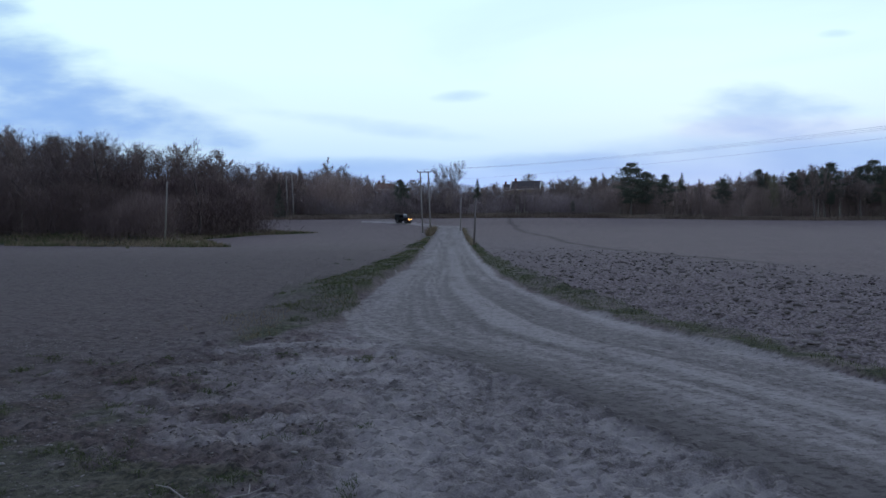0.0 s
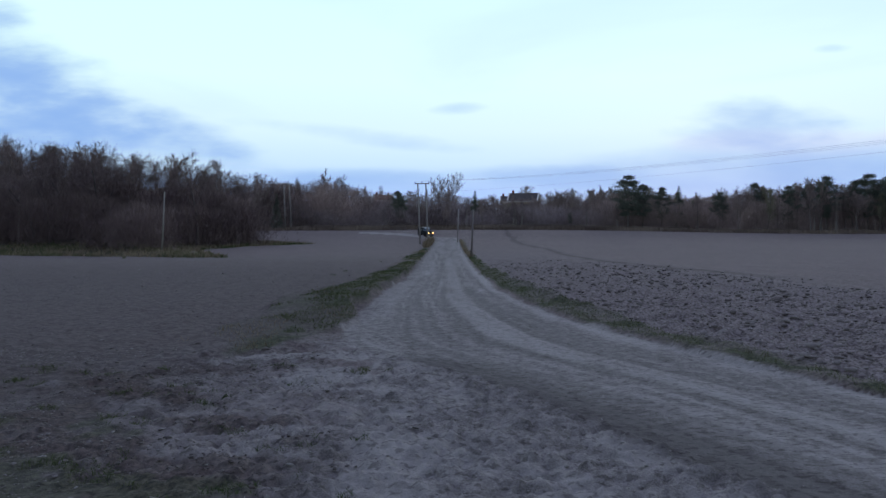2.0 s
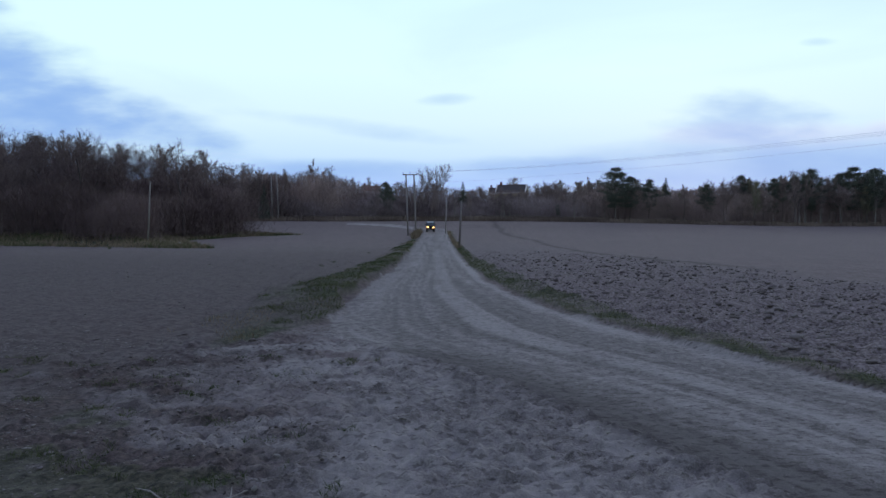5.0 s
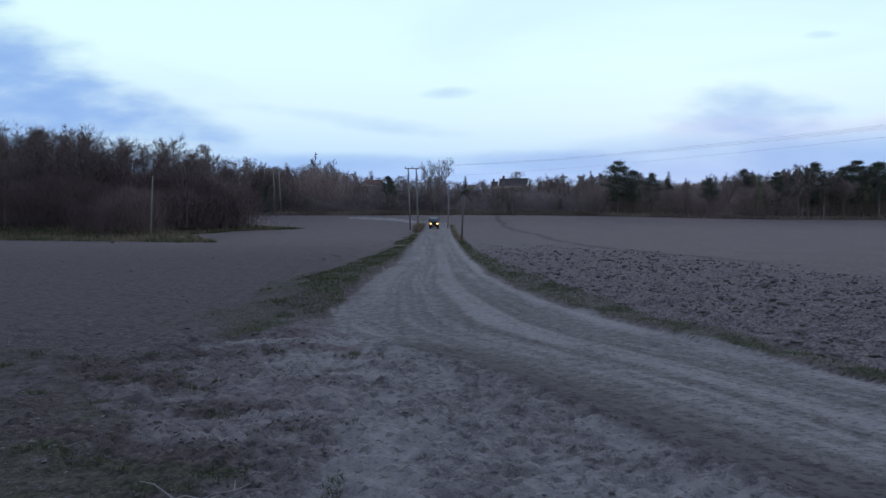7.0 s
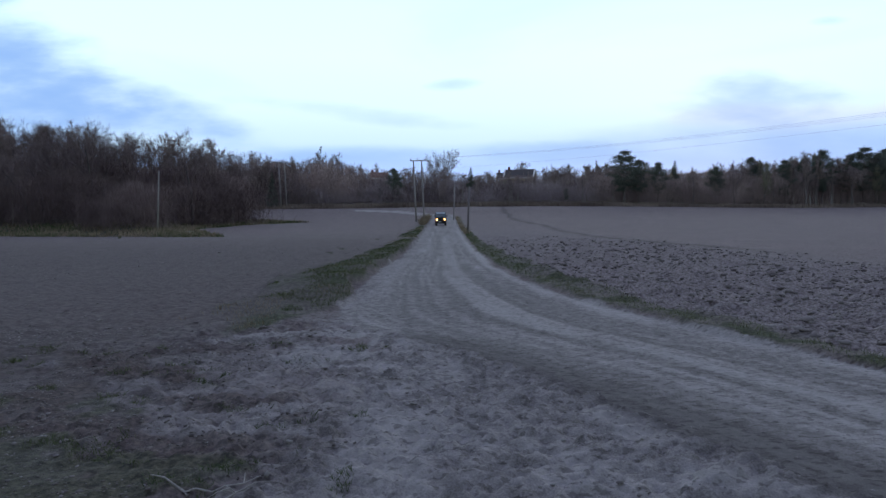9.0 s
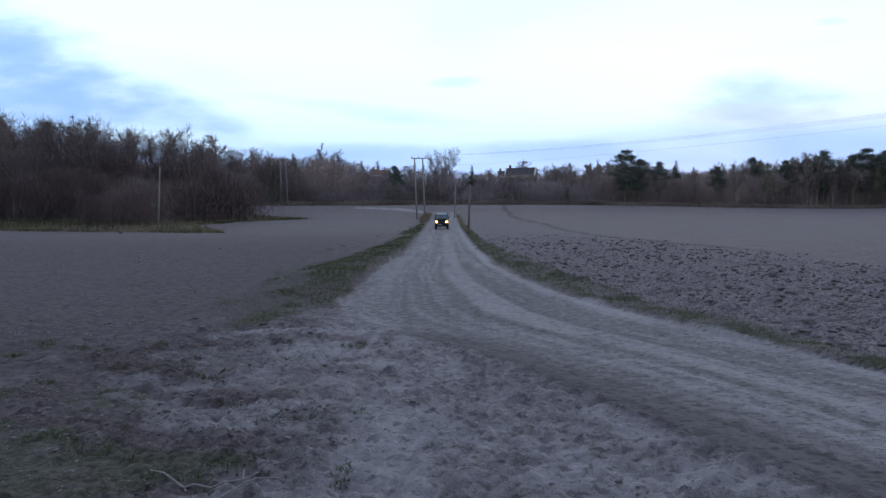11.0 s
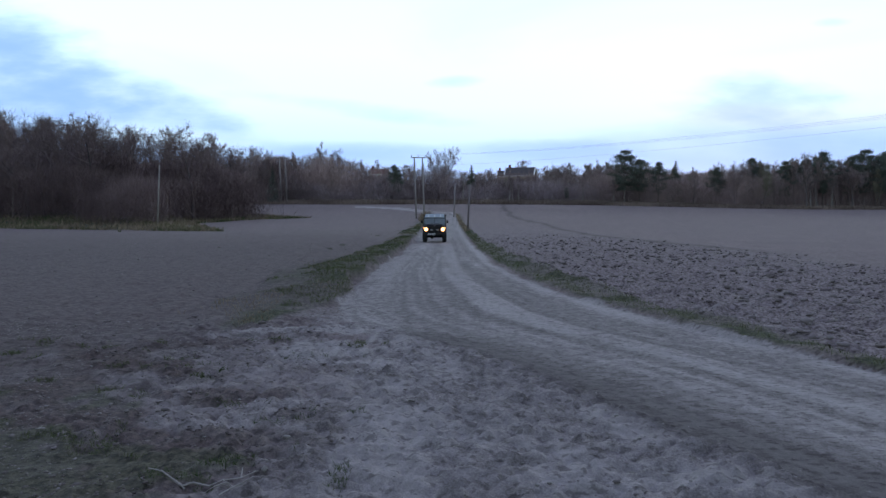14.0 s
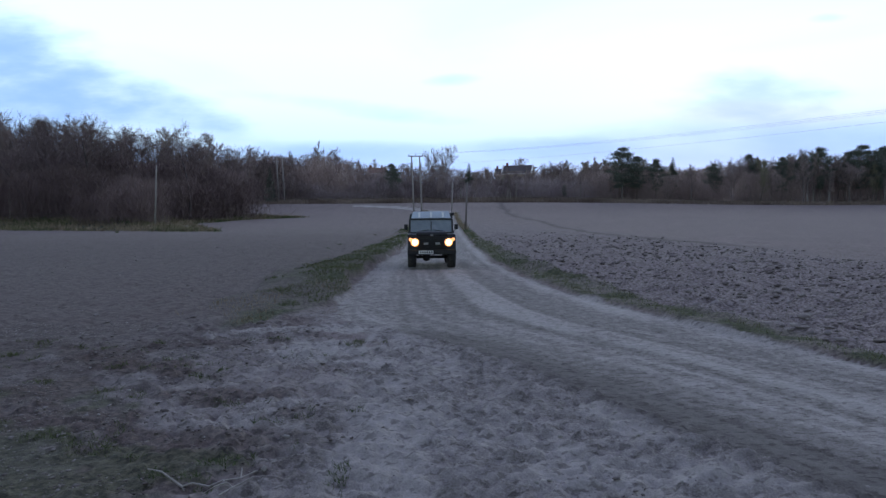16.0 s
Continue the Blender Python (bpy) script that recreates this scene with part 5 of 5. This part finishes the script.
        bmesh.ops.transform(bm, matrix=lean, verts=bm.verts)
        part("wiper", bm, MAT_TRIM, screen)
    # hard top
    bm = bmesh.new()
    for s in (-1, 1):
        add_box(bm, (s * .765, -1.13, 1.46), (.04, 1.22, .48), .01)
    for xx in (-.68, .68):
        add_box(bm, (xx, -1.73, 1.46), (.14, .04, .48), .01)
    for zz, hh in ((1.255, .07), (1.68, .06)):
        add_box(bm, (0, -1.73, zz), (1.24, .038, hh), .008)
    top = part("hard_top", bm, MAT_PAINT, car)
    part("rear_window", box_mesh(((0, -1.73, 1.47), (1.22, .008, .37))), MAT_GLASS, top)
    bm = bmesh.new()
    add_box(bm, (0, -.68, 1.80), (1.60, 2.16, .20), .05, (.93, .97))
    roof = part("roof", bm, MAT_PAINT, car, "black hard roof")
    # pale panel whose bluish colour also holds the sky it reflects
    bm = bmesh.new()
    add_box(bm, (0, .415, 1.835), (1.42, .035, .27), .012, (.90, 1), pose(0, 0, 0, 24, 0, 0))
    visor = part("visor", bm, MAT_ROOF_SKYPALE, roof, "pale bluish front roof panel")
    # three white strips added where bright highlights lie on the panel
    for xx in (-.42, 0, .42):
        bm = bmesh.new()
        add_box(bm, (xx, .445, 1.835), (.07, .03, .20), .008, None, pose(0, 0, 0, 24, 0, 0))
        part("rib", bm, MAT_HIGHLIGHT, visor, "white roof rib")
    lamp = part("roof_lamp", box_mesh(((-.76, .40, 1.86), (.13, .08, .10)), bevel=.02), MAT_TRIM, roof)
    # cabin
    for s in (-.42, .42):
        bm = bmesh.new()
        add_box(bm, (s, -.25, .85), (.5, .5, .2), .04)
        add_box(bm, (s, -.5, 1.10), (.46, .12, .42), .04)
        part("seat", bm, MAT_SEAT, car)
    bm = bmesh.new()
    bmesh.ops.create_cone(bm, cap_ends=False, segments=24, radius1=.2, radius2=.2, depth=.03)
    bmesh.ops.transform(bm, matrix=pose(.38, .2, 1.18, 60, 0, 0), verts=bm.verts)
    part("steering_wheel", bm, MAT_TRIM, car)
    for yy in (1.11, -1.12):
        ax = part("axle", cyl_mesh((-.62, yy, .37), (.62, yy, .37), .05), MAT_TRIM, car)
        bm = bmesh.new()
        r = bmesh.ops.create_uvsphere(bm, u_segments=14, v_segments=8, radius=.15)
        bmesh.ops.translate(bm, vec=(.18, yy, .37), verts=r["verts"])
        part("differential", bm, MAT_TRIM, ax)
    wheels = []
    for sx in (-1, 1):
        for yy in (1.11, -1.12):
            bm = bmesh.new()
            prof = [(.20, -.12), (.30, -.15), (.36, -.14), (.385, -.105), (.385, .105), (.36, .14), (.30, .15), (.20, .12)]
            seg = 36
            ringv = [[bm.verts.new((w, r * math.cos(2 * math.pi * k / seg) * (1 if (k % 2 or r < .37) else .975), r * math.sin(2 * math.pi * k / seg) * (1 if (k % 2 or r < .37) else .975))) for r, w in prof] for k in range(seg)]
            for k in range(seg):
                a, b = ringv[k], ringv[(k + 1) % seg]
                for i in range(len(prof) - 1):
                    bm.faces.new((a[i], a[i + 1], b[i + 1], b[i]))
            w = part("wheel", bm, MAT_TYRE, car)
            bm = bmesh.new()
            add_cyl(bm, (-.06, 0, 0), (.06, 0, 0), .205, None, 24)
            add_cyl(bm, (sx * .06, 0, 0), (sx * .10, 0, 0), .07, .05, 16)
            for k in range(5):
                a = 2 * math.pi * k / 5
                add_cyl(bm, (sx * .06, .12 * math.cos(a), .12 * math.sin(a)), (sx * .08, .12 * math.cos(a), .12 * math.sin(a)), .014, None, 6)
            part("rim", bm, MAT_STEEL, w)
            w.matrix_basis = pose(sx * .685, yy, .385)
            wheels.append((w, sx * .685, yy))
    return car, wheels


CAR, WHEELS = off_road_car()


def dust_trail():
    """Thin road dust that hangs behind the car: fine specks in a loose cloud."""
    rng = np.random.default_rng(77)
    n = 5200
    along = rng.gamma(2.0, 3.2, n)
    P = np.stack([rng.normal(-0.45, 0.7 + 0.03 * along, n), -along, np.abs(rng.normal(0, 0.25 + 0.045 * along, n)) + 0.03], 1)
    d = rng.normal(size=(n, 3)) * 0.026
    me = slivers("dust_cloud", P - d / 2, P + d / 2, rng.uniform(0.01, 0.03, n), rng)
    return tagged(part("dust_cloud", me, MAT_DUST), "thin pale road dust whirled up behind the car", "dust", kind="stuff")


MAT_DUST = island_tone("road_dust", [(0.0, (0.40, 0.37, 0.35)), (1.0, (0.55, 0.51, 0.49))])
DUST = dust_trail()


def motions():
    path = [(0, -11.2, 148.4), (.5, -9.92, 147.7), (1, -8.45, 146.8), (1.5, -6.96, 145.7), (2, -5.7, 144.4), (2.5, -4.54, 142.9), (3, -3.48, 141.4), (3.5, -2.73, 139.7), (4, -2.2, 137.6),
            (5, -1.97, 133), (6, -1.83, 128), (7, -1.6, 121.8), (8, -1.45, 113.5), (9, -1.23, 103.7), (10, -1.1, 93.9), (11, -.97, 84), (12, -1.02, 73.6), (12.5, -1.1, 68), (13, -1.16, 62.2), (13.5, -1.11, 56), (14, -1.02, 49.2),
            (14.5, -.96, 42.8), (15, -.90, 36.7), (15.5, -.80, 30.8), (16, -.585, 25.2)]
    T = np.array([p[0] for p in path])
    XY = np.array([p[1:] for p in path], float)
    fine = np.linspace(0, 16, 481)

    def spline(v):
        m = np.gradient(v, T)
        i = np.clip(np.searchsorted(T, fine, "right") - 1, 0, len(T) - 2)
        h = T[i + 1] - T[i]
        s = (fine - T[i]) / h
        return (2 * s**3 - 3 * s**2 + 1) * v[i] + (s**3 - 2 * s**2 + s) * h * m[i] + (-2 * s**3 + 3 * s**2) * v[i + 1] + (s**3 - s**2) * h * m[i + 1]

    x, y = spline(XY[:, 0]), spline(XY[:, 1])
    k = np.ones(15) / 15
    vx, vy = np.gradient(x, fine), np.gradient(y, fine)
    vx, vy = np.convolve(np.pad(vx, 7, "edge"), k, "valid"), np.convolve(np.pad(vy, 7, "edge"), k, "valid")
    rz = np.degrees(np.unwrap(np.arctan2(-vx, vy)))
    zf, zb = base_z(x, y), base_z(x - 1.2 * np.sin(np.radians(-rz)), y - 1.2 * np.cos(np.radians(rz)))
    zf2 = base_z(x + 1.2 * np.sin(np.radians(-rz)), y + 1.2 * np.cos(np.radians(rz)))
    pitch = np.degrees(np.arctan2(zf2 - zb, 2.4))
    rows = []
    for i in range(0, 481, 8):
        rows.append((fine[i], pose(x[i], y[i], zf[i] + 0.012, pitch[i], 0, rz[i])))
    walk(CAR, rows)
    walk(DUST, [(fine[i], pose(x[i] + 1.9 * math.sin(math.radians(rz[i])), y[i] - 1.9 * math.cos(math.radians(rz[i])), base_z(x[i] * np.ones(1), y[i] * np.ones(1) + 4)[0], pitch[i], 0, rz[i])) for i in range(0, 481, 8)])
    run = np.concatenate([[0], np.cumsum(np.hypot(np.diff(x), np.diff(y)))]) / 0.385
    for w, wx, wy in WHEELS:
        walk(w, [(fine[i], Matrix.Translation((wx, wy, .385)) @ Matrix.Rotation(-run[i], 4, "X")) for i in range(481)])


motions()
